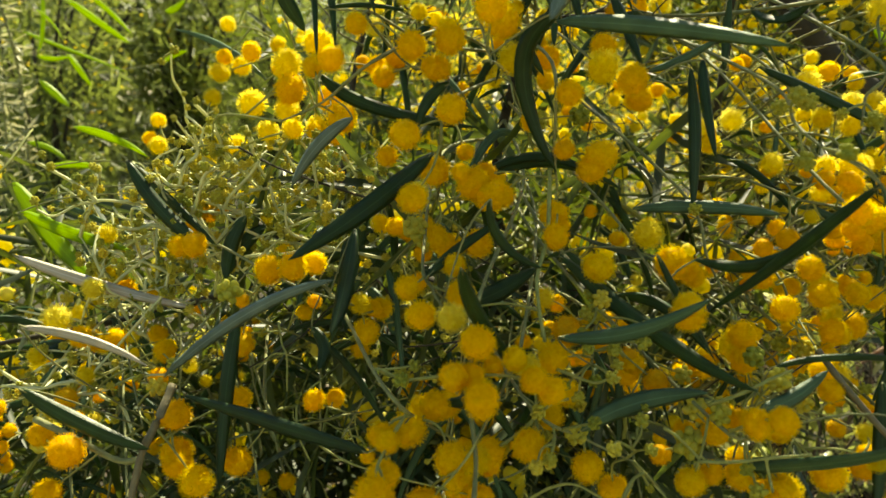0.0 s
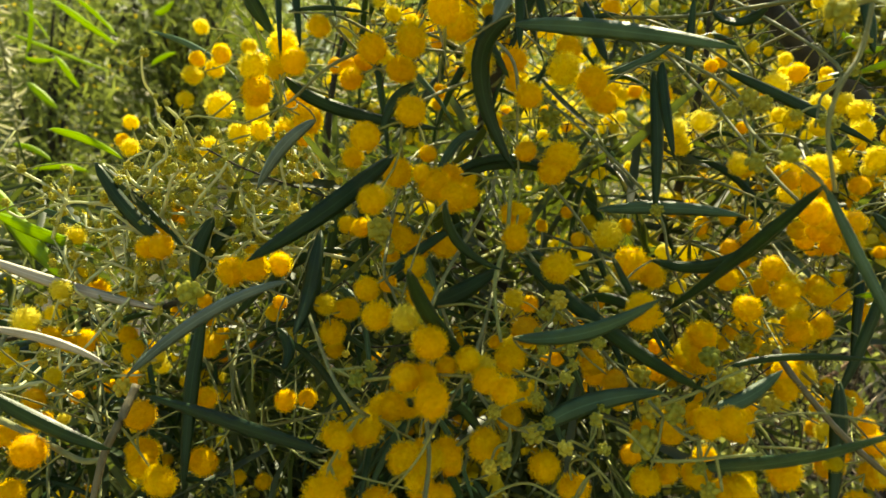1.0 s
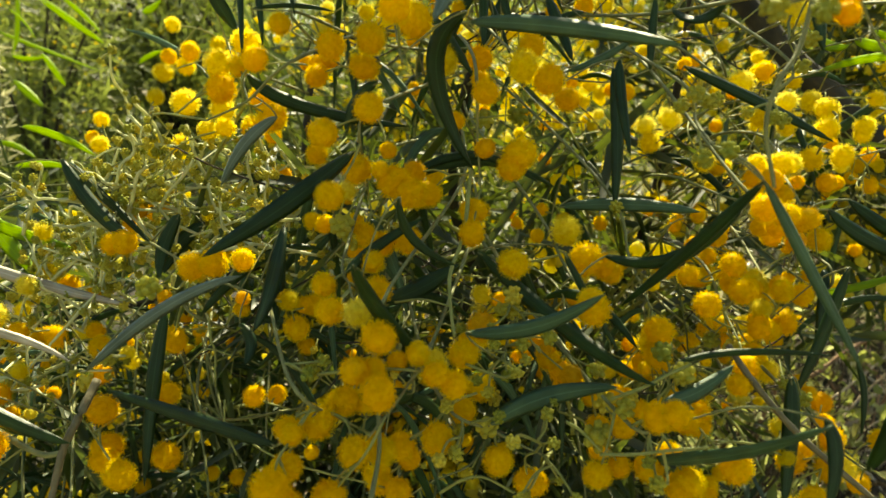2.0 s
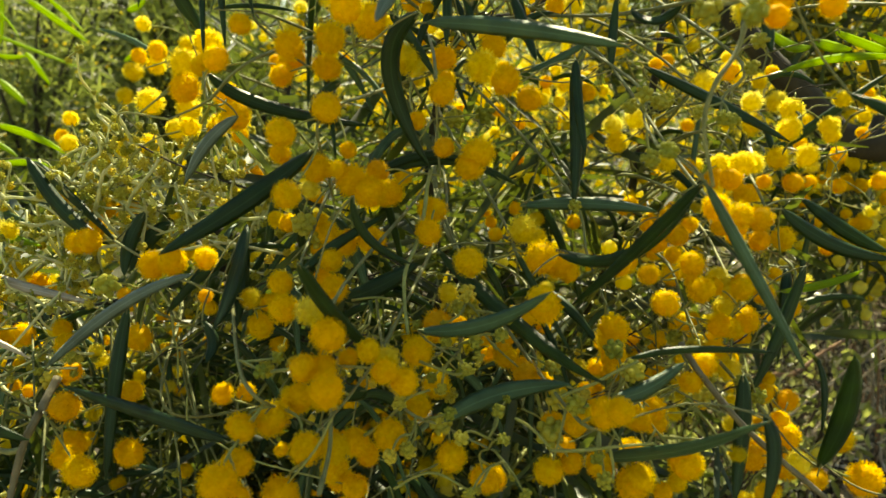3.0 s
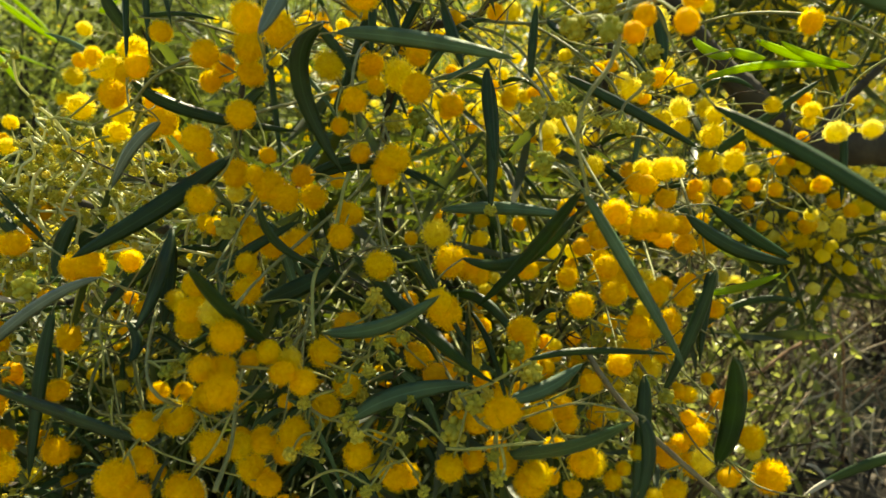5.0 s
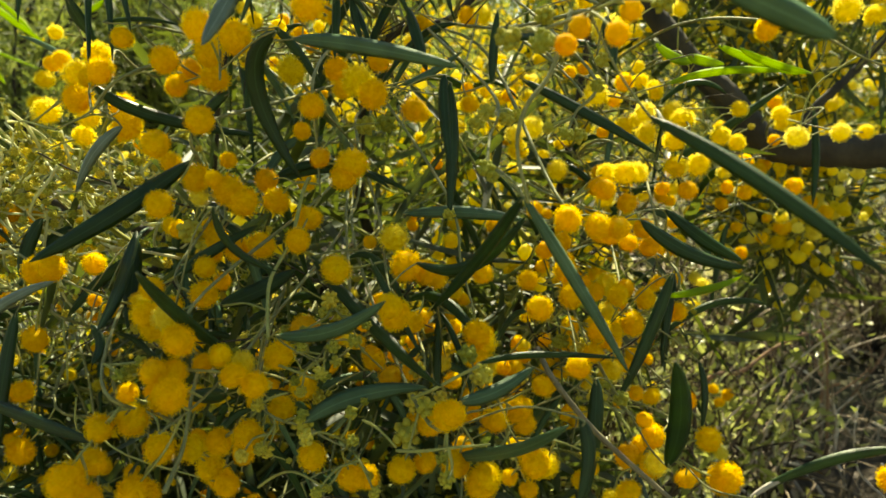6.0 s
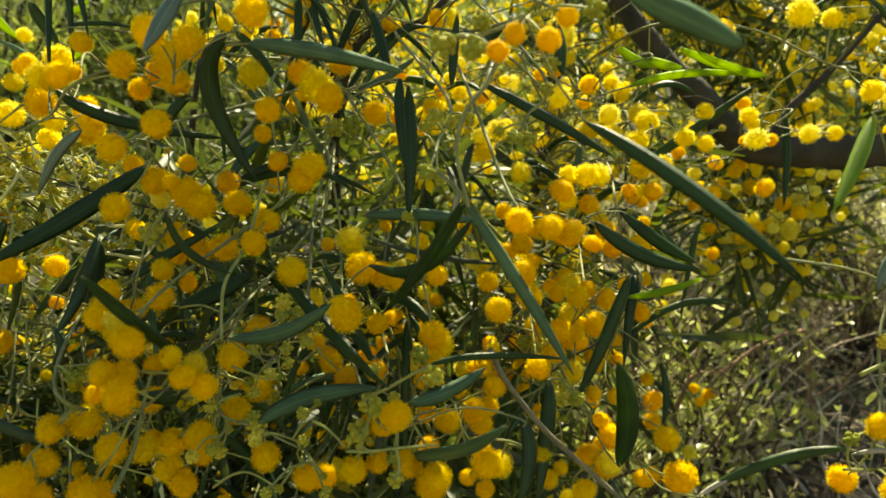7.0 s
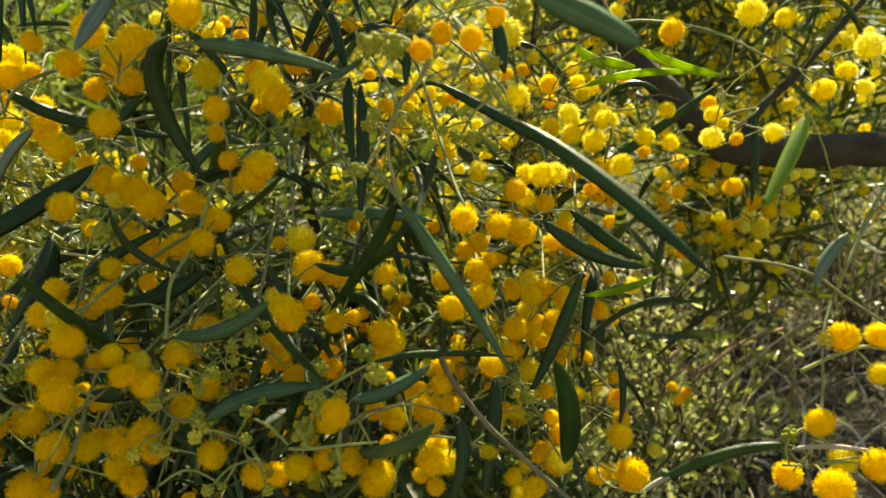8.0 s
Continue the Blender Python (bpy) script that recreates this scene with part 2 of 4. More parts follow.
def spray(a, mid, c, foot=None, bark="twig"):
    """A branch whose twig runs from a limb through the three places (mm)."""
    b = Spray()
    pts = [np.array(p, float) / 1000 for p in (a, mid, c)]
    foot = nearest(LIMB_PTS, pts[0] + np.array([0, 0.04, -0.02])) if foot is None else np.array(foot)
    half = (foot + pts[0]) / 2 + np.array([random.uniform(-.015, .015), random.uniform(-.01, .02), random.uniform(-0.005, 0.025)])
    line = smooth_line([foot, half, *pts], 7)
    b.line = line
    b.root = new("flowering_branch")
    b.root.location = tuple(foot)
    WORLD_OF[b.root.name] = Matrix.Translation(foot)
    tw = new("twig", tube("twig", line, 0.0008, 0.0003, SURFACE[bark], 6, 0.25))
    under(tw, b.root, Matrix())
    b.front = line[-17:]
    b.count = {}
    b.joints = []
    b.heads = []
    return b


def head(b, x, y, z, r, kind):
    """A flower head of radius r (mm) at its place (mm), on its own stalk."""
    c = np.array([x, y, z], float) / 1000
    r = r / 1000 * random.uniform(0.97, 1.03)
    me = random.choice(HEAD_SHAPES[kind])
    ob = new("flower_head" if kind in "fpo" else "flower_bud", me)
    m = Matrix.LocRotScale(tuple(c), Euler([random.uniform(0, 6.28) for _ in range(3)]), (r * random.uniform(.88, 1.06), r * random.uniform(.92, 1.08), r))
    under(ob, b.root, m)
    q = nearest(list(b.front) + b.joints, c + np.array([0, 0.006, 0.004]))
    d = c - q
    sag = np.array([random.uniform(-.12, .12), random.uniform(-.1, .1), random.uniform(-.05, .16)]) * np.linalg.norm(d)
    way = smooth_line([q, q + d * 0.5 + sag, c - d * 0.02], 4)
    st = tube("flower_stalk", way, 0.00042, 0.00030, SURFACE["stalk"], 5)
    b.joints += [p for p in way[1:] if np.linalg.norm(p - c) > r + 0.003]
    under(new("flower_stalk", st), ob, Matrix())
    b.count[kind] = b.count.get(kind, 0) + 1
    b.heads.append((c, r, kind))
    return ob


def leaf_mesh(a, mid, c, width, material, lean):
    """A thick narrow leaf from its foot a over mid to its tip c: lens-shaped across, with a sunk midrib."""
    ctrl = 2 * mid - 0.5 * (a + c)
    n = 15
    verts, faces = [], []
    face = np.array(lean, float)
    for i in range(n):
        s = i / (n - 1)
        p = (1 - s) ** 2 * a + 2 * s * (1 - s) * ctrl + s * s * c
        d = 2 * (1 - s) * (ctrl - a) + 2 * s * (c - ctrl)
        d /= np.linalg.norm(d)
        side = np.cross(d, face)
        side /= np.linalg.norm(side) + 1e-9
        up = np.cross(side, d)
        w = width / 2 * max(0.03, (math.sin(math.pi * min(1, s ** 0.85 * 0.985 + 0.015))) ** 0.55)
        th = 0.00022 + 0.00018 * (1 - s)
        bow = 0.16 * w
        wav = 0.06 * width * math.sin(7 * s + width * 4000)
        for u, h in ((-1, -bow * 1.2), (-0.5, th + bow * 0.1), (0, th * 0.3), (0.5, th + bow * 0.1), (1, -bow * 1.2), (0.5, -th), (0, -th * 1.9), (-0.5, -th)):
            verts.append(p + side * w * u + up * (h + wav * u * u))
    for i in range(n - 1):
        for s in range(8):
            q, e = 8 * i, (s + 1) % 8
            faces.append((q + s, q + e, q + 8 + e, q + 8 + s))
    faces += [tuple(range(7, -1, -1)), tuple(8 * (n - 1) + s for s in range(8))]
    me = mesh_from("leaf", verts, faces, material)
    idx = np.zeros(len(me.loops), dtype=np.int32)
    me.loops.foreach_get("vertex_index", idx)
    across = np.array([0.0, 0.25, 0.5, 0.75, 1.0, 0.75, 0.5, 0.25])[idx % 8]
    me.uv_layers.new(name="leaf_uv").data.foreach_set("uv", np.stack([across, (idx // 8) / (n - 1)], 1).astype(np.float32).ravel())
    return me


def leaf(b, a, mid, c, width, tone):
    """A leaf (mm) on the branch b, with the foot that joins it to the twig."""
    a, mid, c = (np.array(p, float) / 1000 for p in (a, mid, c))
    lean = (random.uniform(-.35, .35), -1, random.uniform(-0.4, 0.35))
    ob = under(new("leaf", leaf_mesh(a, mid, c, width / 1000, SURFACE[LEAF_TONE[tone]], lean)), b.root, Matrix())
    q = nearest(b.line, a)
    d0 = (a - mid) / (np.linalg.norm(a - mid) + 1e-9)
    st = tube("leaf_stalk", smooth_line([q, a * 0.6 + q * 0.4 + d0 * 0.1 * np.linalg.norm(a - q), a, a - d0 * 0.002], 4), 0.0003, 0.0003, SURFACE["twig"], 5)
    under(new("leaf_stalk", st), ob, Matrix())
    b.count[tone + "_leaf"] = b.count.get(tone + "_leaf", 0) + 1
    return ob


def stem(b, pts, r, tone):
    """A bare stem (mm) of the branch b, through the given places."""
    line = smooth_line([np.array(p, float) / 1000 for p in pts], 7)
    ob = new("stem", tube("stem", line, r / 1000 * 1.1, r / 1000 * 0.85, SURFACE[{"s": "stalk", "t": "twig", "d": "bark", "r": "raceme", "n": "brown_stem"}[tone]], 6, 0.12))
    return under(ob, b.root, Matrix())


def close(b, more=0.75):
    """Set the crowded heads behind those in front, then label the finished branch by what it carries."""
    for c, r, kind in list(b.heads):
        if c[2] < 0.425 and c[0] < 0.165 and random.random() < more * (0.4 if c[0] < -0.04 else 1.0 if c[2] < 0.355 else 0.3):
            a = random.uniform(0, 6.28)
            d = np.array([1.5 * r * math.cos(a), random.uniform(0.004, 0.012), 1.5 * r * math.sin(a)])
            if kind in "fpo":
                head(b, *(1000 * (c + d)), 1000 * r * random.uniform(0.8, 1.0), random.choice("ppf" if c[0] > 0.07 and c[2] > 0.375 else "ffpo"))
            else:
                head(b, *(1000 * (c + d)), 1000 * r * random.uniform(0.7, 1.0), random.choice("bgg"))
    n = sum(v for k, v in b.count.items() if k in "fpo")
    buds = sum(v for k, v in b.count.items() if k in "bg")
    lv = sum(v for k, v in b.count.items() if k.endswith("leaf"))
    main = max("fpo", key=lambda k: b.count.get(k, 0))
    colour = {"f": "golden yellow", "p": "sunlit-toned pale yellow", "o": "orange-yellow"}[main]
    text = "thin branch of " + (colour + " flower balls" if n >= buds and n else "small greenish yellow buds")
    text += " and narrow leaves" if lv else " on bare stalks"
    tagged(b.root, text, "branch", "flowering branches of the shrub")


# ---- ground ----
def ground_height(x, y):
    return 0.02 * noise.noise((x * 2.1, y * 2.1, 0.3)) + 0.012 * noise.noise((x * 7, y * 7, 1.7)) + 0.25 * noise.noise((x * 0.05, y * 0.05, 5.1)) - 0.25 * noise.noise((0.02, 0.04, 5.1))


def ground():
    xs = sorted(set([round(-1.2 + 0.03 * i, 3) for i in range(90)] + [-400, -120, -40, -15, -8, -5, -3.5, -2.5, -1.8, 2.2, 3, 4.5, 7, 12, 25, 60, 150, 400]))
    ys = sorted(set([round(-0.6 + 0.03 * i, 3) for i in range(90)] + [-400, -60, -10, -4, -2, -1.2, 2.5, 3, 4, 5.5, 8, 12, 20, 40, 90, 200, 600]))
    verts = [(x, y, ground_height(x, y) if abs(x) < 60 and abs(y) < 60 else 0.0) for y in ys for x in xs]
    w = len(xs)
    faces = [(j * w + i, j * w + i + 1, (j + 1) * w + i + 1, (j + 1) * w + i) for j in range(len(ys) - 1) for i in range(w - 1)]
    m, t, p, o = nodes_of("soil_and_litter")
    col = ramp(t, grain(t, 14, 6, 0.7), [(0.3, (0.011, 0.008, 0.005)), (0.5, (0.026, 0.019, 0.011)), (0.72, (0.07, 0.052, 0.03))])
    # unseen pale earth, added on the open side to bounce light onto the shrub
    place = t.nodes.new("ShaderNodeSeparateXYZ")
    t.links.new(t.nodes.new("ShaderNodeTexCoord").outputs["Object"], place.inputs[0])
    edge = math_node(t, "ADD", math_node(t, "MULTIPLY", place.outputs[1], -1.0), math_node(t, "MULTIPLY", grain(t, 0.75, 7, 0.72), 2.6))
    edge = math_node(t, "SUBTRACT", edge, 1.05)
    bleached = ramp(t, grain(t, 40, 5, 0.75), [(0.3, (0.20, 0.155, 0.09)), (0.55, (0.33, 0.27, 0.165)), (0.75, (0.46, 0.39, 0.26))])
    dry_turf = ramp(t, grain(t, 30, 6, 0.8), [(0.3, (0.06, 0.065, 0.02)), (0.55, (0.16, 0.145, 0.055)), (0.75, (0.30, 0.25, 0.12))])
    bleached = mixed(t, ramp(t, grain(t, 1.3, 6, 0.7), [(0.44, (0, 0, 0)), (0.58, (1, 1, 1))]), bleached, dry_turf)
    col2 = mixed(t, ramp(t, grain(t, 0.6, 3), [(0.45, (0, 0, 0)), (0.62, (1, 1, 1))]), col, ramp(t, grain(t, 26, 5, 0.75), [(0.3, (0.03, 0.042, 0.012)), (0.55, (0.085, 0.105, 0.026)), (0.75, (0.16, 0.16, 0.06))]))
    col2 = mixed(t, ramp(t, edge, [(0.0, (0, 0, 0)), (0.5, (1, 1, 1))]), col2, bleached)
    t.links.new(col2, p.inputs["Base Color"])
    p.inputs["Roughness"].default_value = 0.95
    bumped(t, grain(t, 60, 5), 0.8, 0.01, p)
    return tagged(new("ground", mesh_from("ground", verts, faces, m)), "shade-darkened soil under litter, added pale earth and dry turf", "ground", kind="structure")


ground()

# ---- the shrub's woody frame ----
trunk = new("wattle_trunk")
trunk.location = (0.66, 0.62, 0.0)
WORLD_OF[trunk.name] = Matrix.Translation((0.66, 0.62, 0.0))
for limb_line, (ra, rb) in zip(LIMB_LINES, LIMB_R):
    under(new("limb", tube("limb", limb_line, ra, rb, SURFACE["bark"], 10, 0.18)), trunk, Matrix())
tagged(trunk, "dark brown crooked wattle trunk with bare limbs", "trunk")

# ---- sprays of the shrub ----
b = spray((-137, 295, 335), (-113, 247, 318), (-95, 213, 307))
head(b, -86.6, 217.0, 296.9, 5.7, "f")
head(b, -72.1, 193.4, 299.5, 5.5, "f")
head(b, -114, 190, 298, 4.1, "f")
head(b, -113, 272, 300, 4.6, "o")
head(b, -125, 230, 302, 2.9, "o")
head(b, -65.4, 217.7, 314.6, 4.1, "f")
head(b, -121, 202, 310, 4.3, "o")
head(b, -99, 265, 311, 3.4, "p")
head(b, -106, 188, 312, 5.1, "o")
head(b, -83, 209, 313, 5.3, "o")
head(b, -123, 222, 313, 4.1, "o")
head(b, -92, 219, 318, 3.3, "b")
head(b, -132, 263, 318, 4.3, "f")
head(b, -121, 256, 321, 4.6, "f")
head(b, -96, 238, 324, 4.3, "f")
head(b, -143, 274, 326, 3.4, "p")
head(b, -127, 242, 327, 4.4, "f")
head(b, -153, 285, 329, 2.8, "b")
head(b, -134, 266, 333, 3.0, "p")
head(b, -134, 241, 334, 5.1, "p")
head(b, -104, 257, 339, 4.2, "f")
head(b, -131, 274, 341, 5.3, "p")
leaf(b, (-147, 243, 356), (-118, 241, 346), (-85, 240, 338), 4.3, "w")
leaf(b, (-117, 192, 347), (-101, 196, 342), (-86, 199, 333), 2.9, "w")
leaf(b, (-116, 187, 331), (-100, 187, 320), (-82, 187, 313), 5.1, "d")
leaf(b, (-154, 263, 317), (-144, 260, 316), (-159, 257, 313), 6.0, "d")
stem(b, [(-121, 200, 316), (-108, 196, 312), (-94, 192, 307), (-86, 191, 308)], 1.0, "t")
close(b)
b = spray((-76, 373, 390), (-85, 303, 378), (-92, 251, 372))
head(b, -90, 257, 363, 3.1, "o")
head(b, -68, 276, 364, 2.7, "p")
head(b, -88, 282, 366, 4.0, "o")
head(b, -91, 268, 367, 3.9, "o")
head(b, -101, 283, 370, 4.5, "o")
head(b, -81, 259, 374, 2.9, "b")
head(b, -48, 321, 375, 4.6, "o")
head(b, -75, 420, 388, 4.6, "b")
head(b, -110.1, 282.4, 390.8, 3.8, "p")
head(b, -51.0, 249.7, 398.7, 3.6, "p")
head(b, -112, 290, 400, 3.4, "p")
leaf(b, (-163, 296, 368), (-143, 290, 362), (-122, 283, 354), 2.8, "g")
leaf(b, (-108, 249, 388), (-94, 243, 370), (-78, 240, 359), 5.1, "d")
leaf(b, (-186, 313, 373), (-167, 304, 351), (-149, 296, 335), 9.2, "y")
leaf(b, (-160, 318, 396), (-143, 315, 392), (-126, 311, 384), 4.4, "y")
leaf(b, (-65, 262, 363), (-73, 258, 356), (-78, 254, 346), 5.4, "d")
leaf(b, (-110, 257, 386), (-97, 252, 375), (-78, 246, 358), 4.4, "d")
leaf(b, (-166, 282, 365), (-145, 278, 357), (-121, 275, 351), 5.8, "y")
close(b)
b = spray((-71, 330, 432), (-57, 291, 419), (-47, 262, 411))
head(b, -45, 265, 399, 4.6, "p")
head(b, -55.4, 263.3, 404.7, 5.0, "p")
head(b, -67.3, 282.6, 396.2, 4.6, "p")
head(b, -65.2, 253.3, 407.1, 5.0, "p")
head(b, -26, 297, 421, 4.6, "f")
head(b, -58.0, 269.1, 419.2, 3.8, "f")
head(b, -71.7, 280.5, 425.7, 4.3, "f")
head(b, -90.3, 302.7, 418.6, 4.4, "p")
head(b, -64, 291, 429, 3.4, "p")
head(b, -88.8, 312.0, 438.4, 3.6, "p")
head(b, -83.0, 308.4, 421.4, 4.0, "p")
head(b, -60.0, 290.0, 423.0, 4.8, "f")
head(b, -40.2, 241.4, 426.3, 4.9, "p")
leaf(b, (-73, 308, 416), (-95, 325, 430), (-121, 342, 439), 3.4, "g")
leaf(b, (-55, 255, 446), (-52, 256, 439), (-47, 257, 431), 6.1, "d")
close(b)
b = spray((-75, 237, 361), (-50, 226, 351), (-31, 220, 346))
head(b, -69, 235, 327, 5.3, "o")
head(b, -25.8, 232.7, 332.0, 4.9, "f")
head(b, -26.9, 226.3, 343.7, 3.8, "p")
head(b, -41.4, 225.0, 344.8, 2.5, "o")
head(b, -59, 205, 351, 2.4, "o")
head(b, -60, 197, 356, 3.6, "b")
head(b, -41.2, 227.0, 357.2, 4.1, "f")
head(b, -43.5, 204.4, 361.2, 4.4, "f")
head(b, -52.4, 211.3, 358.5, 4.8, "f")
head(b, -81, 232, 362, 4.7, "o")
leaf(b, (-79, 195, 332), (-52, 186, 353), (-27, 175, 365), 3.6, "s")
leaf(b, (-29, 234, 367), (-31, 221, 351), (-34, 209, 339), 6.2, "d")
leaf(b, (-64, 218, 343), (-67, 210, 320), (-68, 200, 292), 4.7, "d")
leaf(b, (-68, 247, 369), (-73, 244, 359), (-74, 240, 348), 5.2, "d")
leaf(b, (-32, 241, 363), (-32, 234, 349), (-32, 227, 334), 5.7, "d")
leaf(b, (-42, 222, 337), (-38, 218, 332), (-39, 214, 326), 4.8, "d")
stem(b, [(-80, 202, 326), (-82, 195, 319), (-86, 191, 310), (-88, 188, 301), (-89, 185, 294)], 1.15, "n")
stem(b, [(-54, 228, 337), (-52, 223, 331), (-50, 220, 328), (-50, 218, 317)], 0.35, "s")
stem(b, [(-61, 224, 322), (-54, 223, 328), (-46, 223, 326)], 0.35, "s")
stem(b, [(-47, 217, 313), (-46, 213, 305), (-42, 210, 297)], 0.35, "s")
close(b)
b = spray((-18, 220, 421), (-36, 224, 408), (-50, 228, 402))
head(b, -92.5, 293.1, 389.0, 5.7, "p")
head(b, -92.0, 295.6, 408.9, 3.6, "p")
head(b, -33.6, 245.6, 402.4, 5.7, "f")
head(b, -51.0, 247.4, 411.7, 5.7, "f")
head(b, -34.3, 228.4, 420.6, 4.5, "f")
leaf(b, (-38, 233, 416), (-22, 241, 406), (12, 251, 399), 4.5, "d")
leaf(b, (-28, 227, 403), (-40, 232, 394), (-50, 237, 380), 4.3, "s")
close(b)
b = spray((-56, 220, 308), (-35, 260, 290), (-19, 293, 280))
head(b, 10.7, 189.5, 296.4, 4.3, "o")
head(b, -66.2, 213.3, 294.7, 5.4, "f")
head(b, -37, 305, 300, 4.6, "f")
head(b, -49.5, 261.2, 294.9, 4.9, "f")
close(b)
b = spray((-24, 241, 436), (-16, 251, 424), (-9, 260, 418))
head(b, -20.8, 260.5, 416.4, 5.1, "f")
head(b, -2.2, 246.1, 418.6, 5.4, "f")
head(b, -9.1, 217.2, 423.8, 4.8, "f")
head(b, -26.1, 229.5, 431.2, 3.9, "f")
leaf(b, (-38, 243, 437), (-25, 243, 438), (-11, 242, 436), 1.7, "d")
leaf(b, (19, 247, 436), (26, 249, 428), (34, 250, 416), 3.5, "d")
leaf(b, (2, 247, 414), (-5, 246, 408), (-9, 244, 398), 3.9, "d")
close(b)
b = spray((-15, 170, 339), (-5, 181, 324), (2, 190, 315))
head(b, 4.2, 194.8, 299.5, 4.9, "f")
head(b, 6.0, 180.9, 317.0, 2.9, "o")
head(b, 12.3, 178.5, 316.7, 4.4, "f")
head(b, 1.9, 163.1, 322.7, 4.8, "f")
head(b, -14.3, 159.0, 320.8, 4.0, "f")
head(b, -15.7, 148.4, 321.5, 5.2, "f")
head(b, -8.9, 172.7, 326.1, 5.0, "f")
head(b, -13.4, 162.2, 327.8, 3.2, "f")
head(b, -5.6, 186.9, 324.4, 4.6, "f")
head(b, -10.5, 171.2, 339.9, 2.2, "g")
head(b, -11, 178, 338, 2.6, "b")
leaf(b, (-19, 170, 321), (-47, 184, 322), (-76, 199, 324), 4.8, "d")
close(b)
b = spray((-6, 216, 363), (-3, 199, 356), (0, 187, 354))
head(b, -5.6, 179.7, 354.2, 4.6, "f")
head(b, 5.0, 197.2, 354.9, 4.7, "f")
head(b, -10, 196, 357, 3.9, "f")
leaf(b, (12, 188, 383), (16, 191, 371), (28, 194, 363), 2.8, "d")
leaf(b, (-4, 200, 360), (5, 208, 366), (18, 216, 373), 3.4, "d")
leaf(b, (6, 210, 348), (18, 213, 352), (29, 217, 358), 6.0, "d")
stem(b, [(10, 199, 351), (18, 195, 353), (26, 188, 353)], 0.35, "s")
close(b)
b = spray((0, 215, 403), (-1, 233, 385), (-2, 249, 373))
head(b, -8.9, 229.1, 368.2, 4.5, "b")
head(b, -2.4, 235.5, 364.0, 4.8, "f")
head(b, 12.2, 242.2, 360.6, 5.7, "f")
head(b, 15, 259, 373, 4.6, "f")
head(b, 14, 213, 381, 5.2, "f")
head(b, -8.6, 202.9, 381.2, 5.0, "f")
head(b, 9.2, 215.4, 384.1, 5.6, "f")
head(b, 5, 213, 388, 3.4, "f")
head(b, -18.5, 243.3, 389.7, 4.3, "f")
head(b, -2.3, 220.2, 387.1, 5.0, "f")
head(b, -10.9, 210.0, 399.0, 5.1, "o")
head(b, 2.5, 212.0, 406.0, 5.2, "o")
leaf(b, (-3, 217, 393), (-21, 202, 379), (-41, 188, 367), 5.9, "d")
close(b)
b = spray((10, 183, 360), (8, 173, 349), (6, 167, 343))
head(b, 7, 164, 344, 3.5, "f")
head(b, 8.2, 164.6, 352.2, 4.7, "f")
leaf(b, (4, 153, 373), (9, 167, 357), (20, 181, 340), 3.9, "d")
stem(b, [(-9, 176, 338), (3, 172, 341), (13, 167, 343), (23, 167, 342)], 0.45, "s")
close(b)
b = spray((8, 223, 442), (11, 208, 427), (13, 199, 418))
head(b, 2.1, 227.1, 426.6, 5.7, "f")
head(b, 11.8, 186.0, 431.5, 5.2, "f")
head(b, 16.1, 205.7, 430.0, 5.6, "f")
leaf(b, (30, 195, 431), (22, 204, 416), (33, 211, 388), 5.6, "d")
leaf(b, (32, 212, 430), (54, 193, 427), (81, 174, 421), 4.8, "g")
close(b)
b = spray((23, 197, 345), (14, 170, 336), (7, 151, 333))
head(b, -4.2, 159.2, 312.8, 5.3, "f")
head(b, 24.8, 176.3, 329.0, 2.3, "b")
head(b, 26.6, 166.5, 339.1, 3.9, "f")
head(b, 9.0, 155.5, 341.2, 4.8, "f")
head(b, 22.0, 164.1, 342.8, 3.9, "f")
leaf(b, (16, 176, 333), (10, 180, 330), (-1, 185, 328), 4.7, "d")
stem(b, [(7, 151, 317), (8, 163, 323), (7, 175, 332), (8, 182, 340)], 0.6, "t")
close(b)
b = spray((34, 234, 420), (35, 230, 396), (36, 228, 380))
head(b, 33.6, 217.0, 375.0, 5.0, "f")
head(b, 32.1, 203.9, 370.2, 4.1, "f")
head(b, 19.1, 236.8, 377.7, 5.2, "f")
head(b, 45, 220, 388, 4.8, "f")
head(b, 36.9, 222.7, 393.5, 3.8, "o")
head(b, 47.7, 220.0, 391.8, 5.7, "f")
head(b, 36.5, 213.5, 410.5, 4.2, "f")
head(b, 23.7, 249.8, 421.7, 5.7, "p")
stem(b, [(33, 224, 387), (32, 217, 383), (30, 205, 370), (26, 194, 361), (26, 188, 353), (27, 183, 346)], 0.6, "s")
close(b)
b = spray((22, 189, 328), (38, 182, 319), (51, 178, 314))
head(b, 49.0, 189.5, 299.0, 4.8, "f")
head(b, 58, 166, 308, 1.8, "b")
head(b, 43, 161, 311, 2.0, "b")
head(b, 39.1, 179.3, 311.9, 4.5, "f")
head(b, 27.4, 173.1, 316.6, 2.3, "b")
head(b, 36, 182, 320, 3.2, "b")
head(b, 27, 168, 320, 2.1, "b")
head(b, 23, 164, 320, 2.0, "b")
head(b, 22.3, 173.3, 321.3, 4.8, "f")
head(b, 52.2, 167.9, 322.7, 1.9, "g")
head(b, 29.1, 186.1, 323.1, 4.6, "f")
head(b, 41, 160, 327, 2.1, "b")
head(b, 51.2, 173.6, 328.0, 2.0, "g")
leaf(b, (37, 180, 322), (52, 182, 329), (72, 184, 331), 5.7, "g")
stem(b, [(23, 179, 302), (29, 177, 307), (35, 175, 309), (43, 174, 305)], 0.4, "s")
